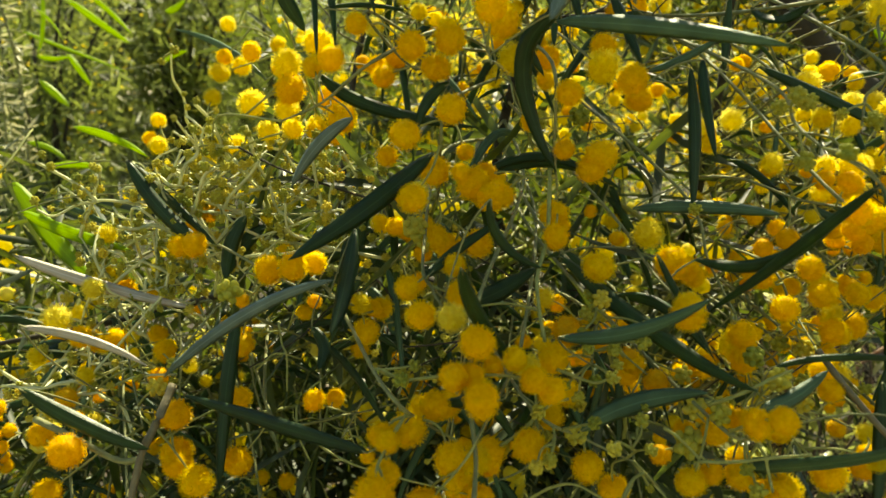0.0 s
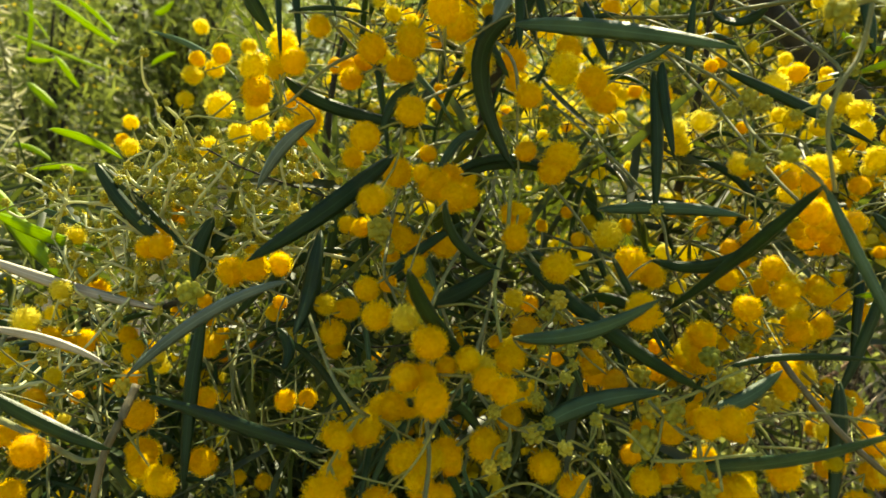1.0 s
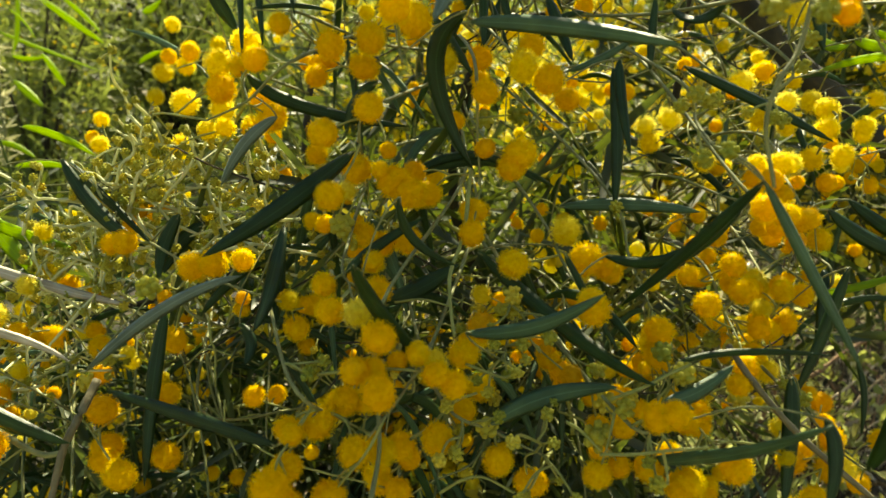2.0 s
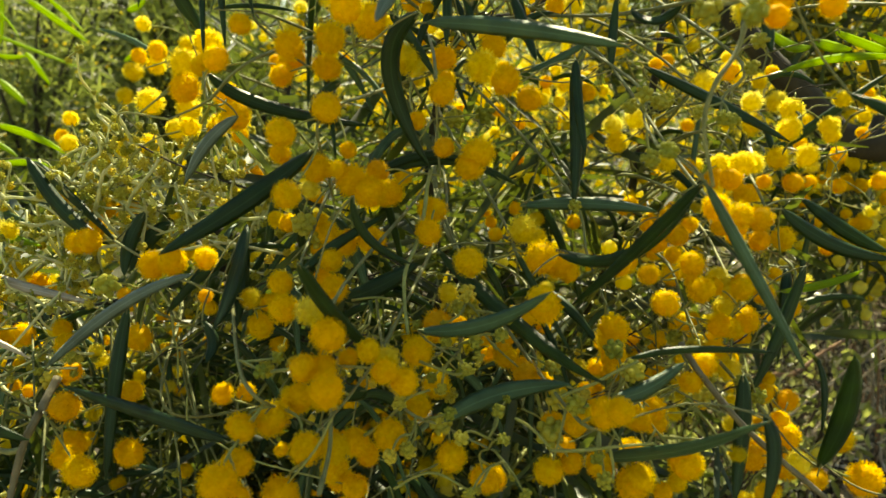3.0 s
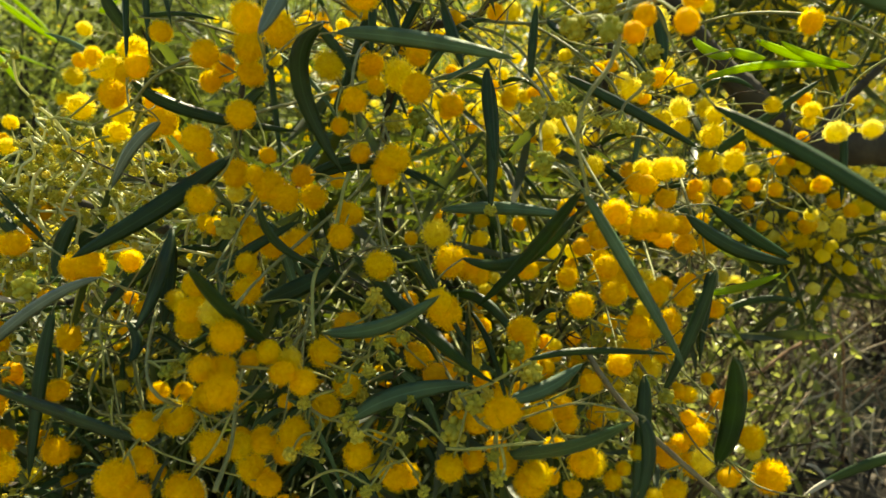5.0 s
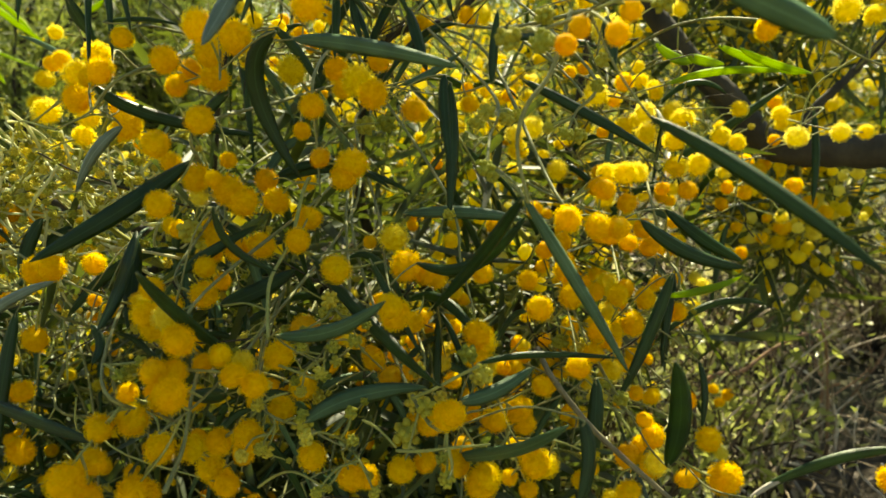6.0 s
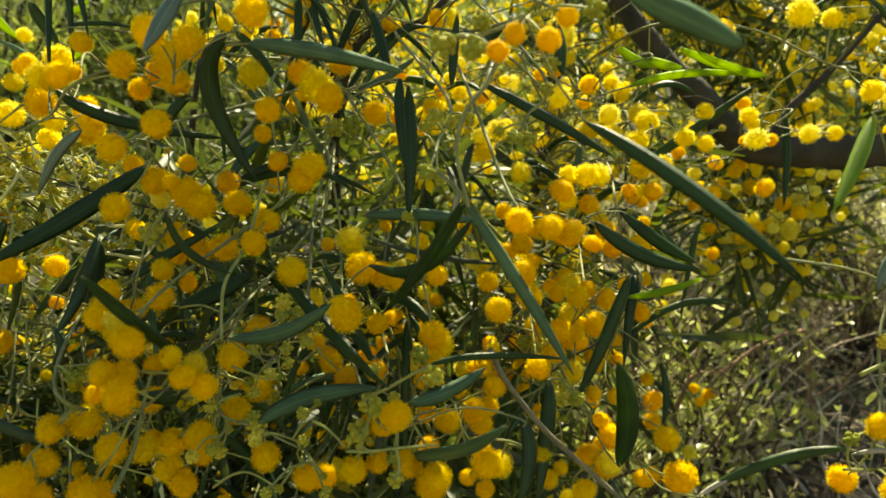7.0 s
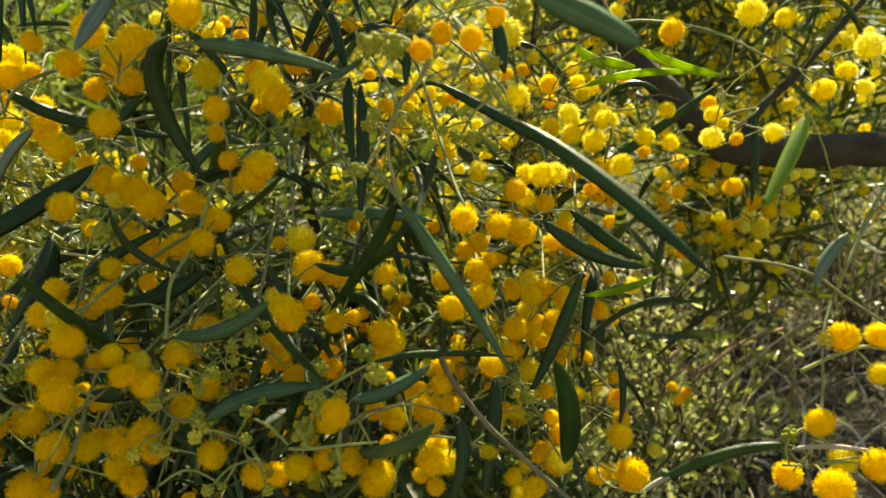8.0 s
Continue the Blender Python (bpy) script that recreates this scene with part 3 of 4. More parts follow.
stem(b, [(55, 167, 329), (59, 168, 326), (64, 167, 321)], 0.4, "s")
stem(b, [(15, 177, 319), (21, 178, 323), (27, 177, 330), (33, 178, 332)], 0.45, "s")
close(b)
b = spray((23, 273, 418), (41, 330, 385), (54, 376, 363))
head(b, 63, 409, 342, 4.6, "o")
head(b, 21, 287, 378, 4.6, "f")
head(b, 42, 325, 399, 4.6, "b")
head(b, 22.1, 342.1, 450.8, 5.2, "f")
head(b, 28.2, 240.6, 401.2, 3.5, "f")
head(b, 54, 292, 402, 4.6, "g")
close(b)
b = spray((46, 218, 350), (43, 198, 342), (40, 184, 339))
head(b, 41.9, 188.2, 332.8, 2.1, "g")
head(b, 60.8, 195.1, 329.8, 4.1, "o")
head(b, 36, 181, 331, 1.9, "b")
head(b, 54.3, 201.5, 334.5, 3.5, "o")
head(b, 29.6, 184.4, 340.6, 4.6, "f")
head(b, 43, 173, 340, 2.1, "g")
head(b, 45.4, 183.2, 343.8, 2.2, "g")
head(b, 29, 197, 344, 2.0, "g")
head(b, 37.3, 177.6, 345.8, 1.8, "g")
head(b, 52, 179, 347, 2.1, "g")
head(b, 45, 204, 347, 3.1, "b")
head(b, 41, 199, 349, 2.2, "b")
head(b, 43.5, 191.4, 355.2, 2.8, "b")
leaf(b, (30, 180, 348), (47, 170, 353), (62, 161, 364), 4.3, "g")
stem(b, [(30, 181, 339), (35, 181, 337), (40, 179, 336), (43, 177, 338)], 0.4, "s")
close(b)
b = spray((47, 185, 447), (44, 176, 436), (43, 170, 430))
head(b, 44, 167, 435, 4.4, "f")
leaf(b, (29, 163, 440), (26, 159, 433), (22, 155, 425), 4.1, "s")
close(b)
b = spray((43, 279, 432), (52, 245, 419), (58, 220, 412))
head(b, 66.6, 250.9, 408.3, 5.2, "f")
head(b, 55.1, 215.2, 414.2, 4.9, "f")
head(b, 49.0, 228.8, 418.0, 5.4, "p")
head(b, 37.2, 267.9, 422.8, 5.2, "f")
head(b, 54.2, 253.9, 425.9, 5.0, "f")
leaf(b, (79, 238, 418), (80, 232, 396), (79, 227, 374), 4.5, "d")
leaf(b, (38, 266, 452), (38, 261, 440), (38, 257, 426), 3.5, "d")
leaf(b, (44, 262, 451), (45, 259, 441), (48, 256, 432), 3.0, "d")
leaf(b, (63, 230, 417), (73, 226, 421), (82, 222, 427), 2.6, "g")
leaf(b, (94, 250, 418), (95, 252, 431), (96, 255, 443), 3.5, "d")
leaf(b, (77, 222, 420), (77, 217, 409), (79, 211, 392), 3.5, "d")
close(b)
b = spray((55, 234, 372), (59, 205, 362), (62, 185, 357))
head(b, 63.3, 179.6, 354.7, 4.8, "f")
head(b, 62, 176, 358, 4.0, "f")
head(b, 71.4, 206.1, 359.9, 4.3, "f")
head(b, 44.3, 200.9, 362.2, 4.7, "f")
head(b, 65.5, 202.8, 362.9, 5.1, "f")
head(b, 53, 218, 367, 2.5, "o")
leaf(b, (35, 213, 363), (58, 188, 346), (76, 164, 340), 5.1, "d")
leaf(b, (56, 185, 369), (62, 183, 358), (71, 179, 342), 2.1, "d")
leaf(b, (69, 193, 366), (84, 181, 368), (98, 172, 384), 4.1, "d")
close(b)
b = spray((70, 251, 317), (67, 241, 306), (65, 236, 300))
head(b, 66.3, 180.8, 318.1, 4.5, "b")
head(b, 66, 245, 312, 4.6, "o")
close(b)
b = spray((78, 241, 380), (83, 221, 359), (87, 207, 346))
head(b, 87.8, 202.7, 340.9, 4.9, "f")
head(b, 75, 210, 357, 3.5, "f")
head(b, 88.9, 202.2, 360.3, 3.7, "f")
head(b, 79, 225, 375, 2.2, "b")
leaf(b, (63, 238, 373), (85, 229, 375), (104, 220, 374), 4.5, "g")
close(b)
b = spray((70, 178, 327), (85, 187, 322), (96, 196, 321))
head(b, 87.5, 172.0, 307.1, 5.0, "f")
head(b, 65.3, 173.6, 310.4, 4.4, "f")
head(b, 89, 171, 310, 4.3, "f")
head(b, 103.3, 177.2, 310.5, 4.8, "f")
head(b, 120.9, 184.8, 309.6, 3.0, "p")
head(b, 77.7, 162.5, 314.0, 2.5, "b")
head(b, 101, 203, 315, 4.6, "f")
head(b, 104.8, 198.5, 289.5, 3.6, "f")
head(b, 91.9, 186.3, 319.5, 4.4, "f")
head(b, 68.7, 185.0, 326.3, 3.4, "b")
head(b, 73.1, 180.7, 321.0, 4.0, "o")
head(b, 72, 175, 329, 3.1, "b")
head(b, 77.4, 165.2, 330.9, 4.1, "f")
head(b, 87.5, 178.2, 337.4, 3.3, "b")
head(b, 106.1, 186.2, 330.8, 3.7, "f")
head(b, 87.3, 199.5, 334.5, 4.5, "f")
head(b, 79, 156, 336, 3.8, "f")
leaf(b, (80, 183, 309), (94, 159, 324), (104, 135, 343), 5.6, "g")
leaf(b, (86, 179, 340), (103, 179, 343), (127, 179, 342), 2.3, "d")
leaf(b, (81, 172, 332), (92, 177, 333), (103, 183, 338), 4.6, "g")
leaf(b, (109, 147, 339), (111, 144, 331), (108, 141, 319), 3.6, "d")
stem(b, [(105, 193, 340), (109, 186, 333), (119, 181, 321), (129, 178, 312), (145, 173, 299)], 0.9, "n")
stem(b, [(68, 174, 332), (75, 170, 337), (81, 169, 341), (86, 168, 344)], 0.45, "s")
stem(b, [(64, 167, 320), (71, 163, 322), (78, 161, 324), (89, 161, 325)], 0.45, "s")
stem(b, [(78, 161, 324), (79, 160, 319), (78, 156, 318)], 0.4, "s")
close(b)
b = spray((95, 353, 458), (89, 300, 435), (84, 261, 420))
head(b, 86.9, 252.0, 410.4, 3.6, "f")
head(b, 89.8, 351.1, 449.8, 5.4, "f")
head(b, 96, 336, 449, 4.6, "p")
leaf(b, (63, 285, 447), (67, 277, 435), (71, 269, 422), 4.4, "d")
close(b)
b = spray((92, 213, 414), (89, 186, 403), (87, 167, 398))
head(b, 89, 179, 394, 2.6, "g")
head(b, 86, 155, 398, 2.3, "g")
head(b, 94, 191, 408, 2.5, "g")
head(b, 88, 184, 410, 2.5, "g")
leaf(b, (95, 157, 391), (86, 174, 372), (73, 191, 352), 3.7, "d")
leaf(b, (95, 157, 391), (109, 159, 370), (124, 160, 345), 3.5, "g")
close(b)
b = spray((110, 164, 434), (98, 155, 429), (89, 149, 428))
head(b, 89.8, 147.7, 426.5, 3.1, "g")
head(b, 95.7, 139.1, 425.4, 2.7, "g")
head(b, 100.9, 141.0, 424.8, 2.7, "o")
head(b, 105.4, 150.0, 428.9, 2.6, "o")
head(b, 111.6, 141.3, 427.2, 3.0, "o")
head(b, 122.1, 146.8, 434.1, 2.7, "g")
head(b, 117.8, 155.9, 433.3, 2.6, "o")
head(b, 98.6, 155.9, 432.0, 2.4, "g")
leaf(b, (122, 150, 410), (139, 129, 398), (154, 109, 384), 3.5, "d")
leaf(b, (119, 109, 433), (129, 106, 428), (137, 104, 424), 4.8, "g")
stem(b, [(106, 165, 434), (101, 159, 420), (95, 155, 412), (93, 154, 403), (96, 154, 390)], 0.55, "t")
close(b)
b = spray((140, 282, 298), (111, 268, 284), (89, 259, 276))
head(b, 86, 264, 271, 4.6, "o")
head(b, 106, 239, 283, 4.6, "f")
head(b, 111, 267, 287, 4.6, "f")
head(b, 142, 268, 291, 4.6, "b")
close(b)
b = spray((121, 214, 422), (115, 202, 409), (111, 195, 402))
head(b, 115, 195, 403, 2.6, "g")
head(b, 110, 188, 404, 2.4, "g")
head(b, 120, 196, 417, 2.3, "g")
close(b)
b = spray((135, 291, 413), (121, 295, 398), (110, 299, 389))
head(b, 122, 270, 385, 4.5, "p")
head(b, 110, 301, 390, 4.9, "p")
head(b, 115, 293, 400, 4.8, "p")
head(b, 138.2, 282.2, 414.1, 4.9, "p")
leaf(b, (105, 248, 419), (126, 239, 408), (148, 229, 395), 3.9, "d")
close(b)
b = spray((112, 212, 384), (123, 212, 377), (131, 214, 374))
head(b, 131, 208, 374, 4.4, "o")
head(b, 124, 206, 375, 4.6, "f")
head(b, 113, 195, 379, 4.4, "f")
leaf(b, (139, 211, 376), (154, 209, 366), (173, 209, 361), 4.8, "d")
leaf(b, (149, 219, 378), (162, 214, 368), (172, 210, 363), 4.4, "d")
close(b)
b = spray((122, 268, 348), (124, 246, 335), (124, 230, 328))
head(b, 130, 247, 320, 4.6, "b")
head(b, 126.5, 252.0, 327.5, 3.6, "f")
head(b, 124.5, 224.4, 321.3, 4.8, "f")
head(b, 134.2, 239.0, 330.3, 5.1, "f")
head(b, 110.2, 225.1, 342.5, 4.9, "f")
head(b, 120.6, 222.4, 347.9, 4.7, "f")
head(b, 124.7, 265.7, 342.3, 4.2, "f")
close(b)
b = spray((126, 226, 442), (124, 216, 430), (122, 210, 424))
head(b, 121, 195, 424, 2.4, "g")
head(b, 127, 219, 434, 5.1, "p")
leaf(b, (122, 198, 436), (123, 196, 429), (124, 194, 421), 4.2, "d")
leaf(b, (98, 242, 437), (104, 234, 433), (110, 227, 437), 4.0, "d")
close(b)
b = spray((112, 275, 379), (125, 254, 374), (136, 239, 373))
head(b, 121.0, 250.3, 360.4, 4.4, "o")
head(b, 136, 236, 366, 4.4, "o")
head(b, 135.4, 247.2, 364.3, 4.4, "o")
head(b, 120.0, 313.3, 362.3, 4.1, "f")
head(b, 135.2, 256.8, 380.5, 4.4, "o")
head(b, 133, 237, 382, 4.4, "o")
close(b)
b = spray((151, 281, 341), (145, 260, 333), (140, 246, 330))
head(b, 141, 244, 312, 4.6, "p")
head(b, 151.6, 256.0, 326.8, 5.4, "f")
head(b, 172.0, 265.0, 329.0, 4.3, "f")
head(b, 147.2, 264.6, 332.8, 4.0, "o")
head(b, 140, 251, 333, 4.6, "p")
head(b, 153.6, 249.8, 339.0, 4.6, "f")
head(b, 142.7, 266.2, 340.5, 4.9, "p")
head(b, 140, 236, 344, 4.3, "f")
leaf(b, (176, 249, 314), (178, 245, 302), (176, 241, 289), 3.0, "d")
leaf(b, (155, 225, 355), (148, 221, 335), (137, 217, 313), 5.2, "d")
leaf(b, (163, 256, 338), (178, 254, 341), (191, 253, 347), 3.6, "y")
close(b)
b = spray((135, 220, 316), (147, 212, 303), (157, 207, 295))
head(b, 137, 198, 289, 4.6, "f")
head(b, 170.9, 204.5, 289.8, 5.7, "f")
head(b, 145.2, 204.4, 295.0, 5.1, "f")
head(b, 162.5, 217.3, 282.4, 3.9, "o")
head(b, 145.8, 230.1, 284.3, 5.5, "o")
head(b, 145, 197, 300, 4.2, "p")
head(b, 144, 209, 309, 3.3, "o")
head(b, 188.0, 290.5, 279.1, 5.0, "o")
head(b, 170.6, 219.7, 296.3, 4.9, "f")
head(b, 135, 206, 318, 2.9, "g")
leaf(b, (163, 170, 304), (170, 172, 307), (178, 173, 310), 1.8, "w")
leaf(b, (144, 184, 306), (142, 171, 328), (135, 159, 349), 6.3, "d")
leaf(b, (123, 191, 331), (122, 186, 316), (119, 180, 297), 4.8, "d")
close(b)
b = spray((152, 355, 245), (149, 346, 234), (147, 340, 227))
head(b, 157, 383, 225, 4.6, "o")
head(b, 211.7, 361.6, 234.7, 5.7, "o")
head(b, 142, 290, 240, 4.6, "f")
close(b)
b = spray((148, 281, 394), (150, 268, 379), (151, 260, 370))
head(b, 154.5, 260.4, 363.8, 4.4, "o")
head(b, 147, 258, 374, 4.4, "o")
head(b, 146, 260, 385, 4.8, "p")
head(b, 152, 265, 385, 4.7, "p")
close(b)
b = spray((158, 363, 310), (156, 354, 298), (154, 348, 292))
head(b, 156, 345, 297, 4.6, "f")
close(b)
b = spray((146, 310, 413), (170, 309, 409), (189, 310, 408))
head(b, 163.2, 294.6, 398.2, 4.7, "p")
head(b, 155.4, 302.1, 400.4, 4.6, "p")
head(b, 176, 303, 407, 4.8, "p")
head(b, 161, 292, 407, 4.6, "p")
head(b, 176.7, 290.9, 404.0, 5.1, "p")
head(b, 209, 313, 408, 3.9, "p")
head(b, 169, 305, 415, 3.8, "p")
head(b, 153, 296, 419, 4.2, "f")
leaf(b, (164, 253, 428), (170, 252, 426), (177, 252, 425), 3.7, "y")
leaf(b, (163, 273, 418), (184, 272, 423), (208, 269, 423), 3.4, "y")
leaf(b, (161, 282, 434), (169, 280, 428), (177, 280, 428), 4.3, "y")
leaf(b, (183, 276, 433), (198, 275, 427), (215, 274, 422), 3.4, "y")
close(b)
b = spray((163, 277, 368), (171, 296, 347), (178, 312, 333))
head(b, 179, 314, 329, 3.6, "f")
head(b, 173.6, 280.0, 353.2, 5.5, "f")
head(b, 161, 273, 354, 4.4, "o")
close(b)
b = spray((177, 286, 403), (179, 299, 386), (181, 311, 375))
head(b, 175, 306, 373, 3.4, "o")
head(b, 183, 296, 374, 4.8, "o")
head(b, 179.0, 303.2, 383.5, 5.6, "p")
head(b, 183.9, 288.6, 385.6, 5.3, "p")
head(b, 168, 272, 397, 4.8, "p")
head(b, 194.2, 293.5, 397.3, 4.7, "p")
leaf(b, (182, 336, 377), (211, 335, 397), (241, 334, 420), 6.0, "d")
close(b)
b = spray((228, 198, 353), (217, 178, 330), (208, 165, 315))
head(b, 214, 186, 300, 4.7, "f")
head(b, 220, 169, 315, 4.2, "p")
head(b, 204, 146, 320, 5.0, "f")
head(b, 218, 151, 323, 4.4, "f")
head(b, 200, 162, 326, 2.3, "g")
head(b, 210, 166, 328, 4.5, "f")
head(b, 236, 183, 335, 3.4, "p")
head(b, 215, 177, 348, 2.4, "b")
head(b, 220, 177, 349, 4.3, "f")
head(b, 231, 177, 349, 4.2, "f")
leaf(b, (200, 161, 322), (212, 163, 322), (230, 164, 319), 1.5, "w")
leaf(b, (200, 171, 411), (192, 162, 401), (182, 152, 390), 4.2, "y")
leaf(b, (203, 168, 320), (183, 171, 314), (165, 173, 303), 3.9, "d")
leaf(b, (216, 174, 379), (210, 172, 372), (207, 171, 365), 3.7, "s")
stem(b, [(200, 164, 316), (209, 164, 316), (218, 164, 318), (233, 166, 318)], 0.4, "s")
stem(b, [(200, 162, 326), (200, 163, 321), (202, 164, 316)], 0.35, "s")
stem(b, [(211, 166, 326), (212, 165, 321), (213, 164, 316)], 0.35, "s")
stem(b, [(208, 175, 339), (217, 176, 343), (226, 176, 346), (239, 176, 344)], 0.6, "s")
stem(b, [(184, 177, 372), (199, 176, 370), (209, 175, 367), (218, 174, 361), (229, 172, 354)], 0.4, "t")
close(b)
b = spray((196, 251, 439), (232, 258, 427), (259, 265, 421))
head(b, 211, 263, 399, 4.6, "p")
head(b, 243, 245, 417, 4.0, "p")
head(b, 269, 265, 418, 3.5, "p")
head(b, 262, 266, 424, 3.9, "p")
head(b, 236, 209, 430, 4.3, "p")
head(b, 185, 238, 436, 4.6, "f")
head(b, 213, 242, 443, 4.8, "p")
head(b, 234, 261, 443, 4.2, "p")
leaf(b, (208, 251, 422), (192, 252, 426), (182, 253, 431), 2.9, "y")
close(b)
b = spray((269, 416, 403), (279, 377, 397), (286, 348, 396))
head(b, 293, 357, 396, 4.4, "p")
head(b, 275, 348, 396, 5.1, "p")
head(b, 269, 399, 398, 3.8, "p")
leaf(b, (282, 390, 406), (282, 382, 380), (279, 374, 355), 4.3, "d")
close(b)
b = spray((301, 490, 359), (299, 452, 348), (297, 425, 342))
head(b, 306.1, 463.9, 316.2, 5.3, "p")
head(b, 307, 461, 326, 5.2, "f")
head(b, 306, 422, 333, 4.9, "p")
head(b, 278, 404, 338, 5.3, "o")
head(b, 309.4, 416.5, 344.8, 5.1, "f")
head(b, 302.3, 422.3, 349.1, 5.1, "f")
head(b, 298.0, 458.0, 352.9, 4.4, "f")
head(b, 305, 456, 353, 5.2, "f")
head(b, 299, 463, 354, 5.3, "f")
head(b, 269.8, 378.4, 364.9, 5.5, "f")
head(b, 282, 450, 366, 5.0, "f")
head(b, 289, 459, 369, 5.2, "f")
close(b)
b = spray((304, 558, 183), (309, 550, 172), (314, 546, 167))
head(b, 310, 543, 164, 4.7, "f")
head(b, 315, 540, 172, 5.3, "f")
head(b, 303, 541, 177, 4.7, "f")
close(b)

# ---- the depth of the shrub behind ----
def fill_spray(c, kind):
    tilt = np.array([random.uniform(-1, 1), random.uniform(-.5, .5), random.uniform(-1, 1)])
    tilt /= np.linalg.norm(tilt)
    q = [c + tilt * s for s in (0.03, 0.0, -0.03)]
    b = spray(*[tuple(1000 * p) for p in q])
    for i in range((random.randint(5, 8), random.randint(9, 13), random.randint(8, 11), 3, random.randint(6, 9))[kind]):
        o = q[0] + (q[2] - q[0]) * random.random() + np.random.normal(0, 0.012 if kind == 2 else 0.009, 3)
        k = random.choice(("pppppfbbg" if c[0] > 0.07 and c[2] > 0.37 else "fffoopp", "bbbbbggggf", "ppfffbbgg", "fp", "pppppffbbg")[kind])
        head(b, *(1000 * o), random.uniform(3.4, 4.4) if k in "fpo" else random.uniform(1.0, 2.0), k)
    for i in range((random.randint(4, 6), random.randint(4, 6), 1, 10, 1)[kind]):
        a = q[0] + (q[2] - q[0]) * random.random()
        d = np.array([random.uniform(-1, 1), random.uniform(-.6, .6), random.uniform(-1.2, .6)])
        d *= random.uniform(0.03, 0.06) / np.linalg.norm(d)
        droop = np.array([0, 0, -0.006])
        leaf(b, tuple(1000 * a), tuple(1000 * (a + d * 0.5 - droop)), tuple(1000 * (a + d + droop)), random.uniform(2.6, 4.6), random.choice("dddddg"))
    for i in range(5 if kind == 4 else 2):
        a = random.choice(b.front)
        d = np.array([random.uniform(-1, 1), random.uniform(-.3, .3), random.uniform(-.7, .7)]) * random.uniform(0.03, 0.06)
        stem(b, [tuple(1000 * (a + d * s + np.random.normal(0, 0.003, 3) * s)) for s in (0, 0.35, 0.7, 1.0)], random.uniform(0.25, 0.42), random.choice("dds"))
    close(b, 0.2)


made = 0
while made < 68:
    c = np.array([random.uniform(-0.22, 0.33), random.uniform(0.245, 0.40), random.uniform(0.16, 0.51)])
    if (c[0] < -0.03 and c[2] > 0.36 + (c[0] + 0.03) * 0.4) or (c[0] > 0.14 and c[2] < 0.445) or (c[0] > 0.085 and c[2] < 0.44 and random.random() < 0.85) or (c[0] > 0.07 and c[2] > 0.44 and random.random() < 0.6) or (c[0] < -0.02 and c[2] > 0.31 and random.random() < 0.7) or (-0.03 < c[0] < 0.07 and c[2] > 0.34 and random.random() < 0.55):
        continue
    if 0.06 < c[0] < 0.22 and c[1] < 0.33 and c[2] > 0.36:
        continue
    fill_spray(c, 0 if made % 5 < 2 else 1)
    made += 1


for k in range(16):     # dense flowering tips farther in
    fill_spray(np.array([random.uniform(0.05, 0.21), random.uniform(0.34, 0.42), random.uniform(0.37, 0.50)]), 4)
for k in range(9):
    fill_spray(np.array([random.uniform(-0.04, 0.06), random.uniform(0.33, 0.42), random.uniform(0.40, 0.48)]), 4)
for k in range(7):      # leafy tips added overhead to shade the flowers
    fill_spray(np.array([-0.05 + 0.016 * k, random.uniform(0.236, 0.262), random.uniform(0.487, 0.505)]), 3)
for k in range(15):     # flower balls low down by the edge of the shrub
    fill_spray(np.array([random.uniform(0.11, 0.20), random.uniform(0.27, 0.37), random.uniform(0.25, 0.345)]), 2)
for k in range(9):      # sunlit flower balls before the trunk's fork
    fill_spray(np.array([random.uniform(0.15, 0.255), random.uniform(0.355, 0.425), random.uniform(0.335, 0.40)]), 2)


def bud_spray(c):
    """A branch of many small buds on bare racemes coloured as if sunlit, with hardly a leaf."""
    tilt = np.array([random.uniform(-1, 1), random.uniform(-.4, .4), random.uniform(-.6, .8)])
    tilt /= np.linalg.norm(tilt)
    q = [c + tilt * s for s in (0.022, 0.0, -0.022)]
    b = spray(*[tuple(1000 * p) for p in q], bark="raceme")
    axes = []
    for i in range(random.randint(7, 9)):
        a = random.choice(b.front)
        d = np.array([random.uniform(-1, 1), random.uniform(-.5, .4), random.uniform(-.5, 1.0)])
        d *= random.uniform(0.016, 0.03) / np.linalg.norm(d)
        pts = [a + d * s + np.random.normal(0, 0.0022, 3) * s for s in (0, 0.3, 0.65, 1.0)]
        stem(b, [tuple(1000 * p) for p in pts], random.uniform(0.45, 0.72), "r")
        axes.append(smooth_line(pts, 4))
    for axis in axes:
        b.front, b.joints = axis, []
        for p in axis[3::3]:
            k = random.choice("bbbbbgg")
            r = random.uniform(1.2, 2.1)
            o = p + rand_out() * random.uniform(0.002, 0.0045)
            head(b, *(1000 * o), r, k)
        if random.random() < 0.18 and axis[-1][2] < 0.372:
            head(b, *(1000 * (axis[-1] + rand_out() * 0.004)), random.uniform(3.0, 4.0), random.choice("fp"))
    close(b, 0)


def rand_out():
    d = np.random.normal(0, 1, 3)
    d[1] -= 0.5
    return d / np.linalg.norm(d)


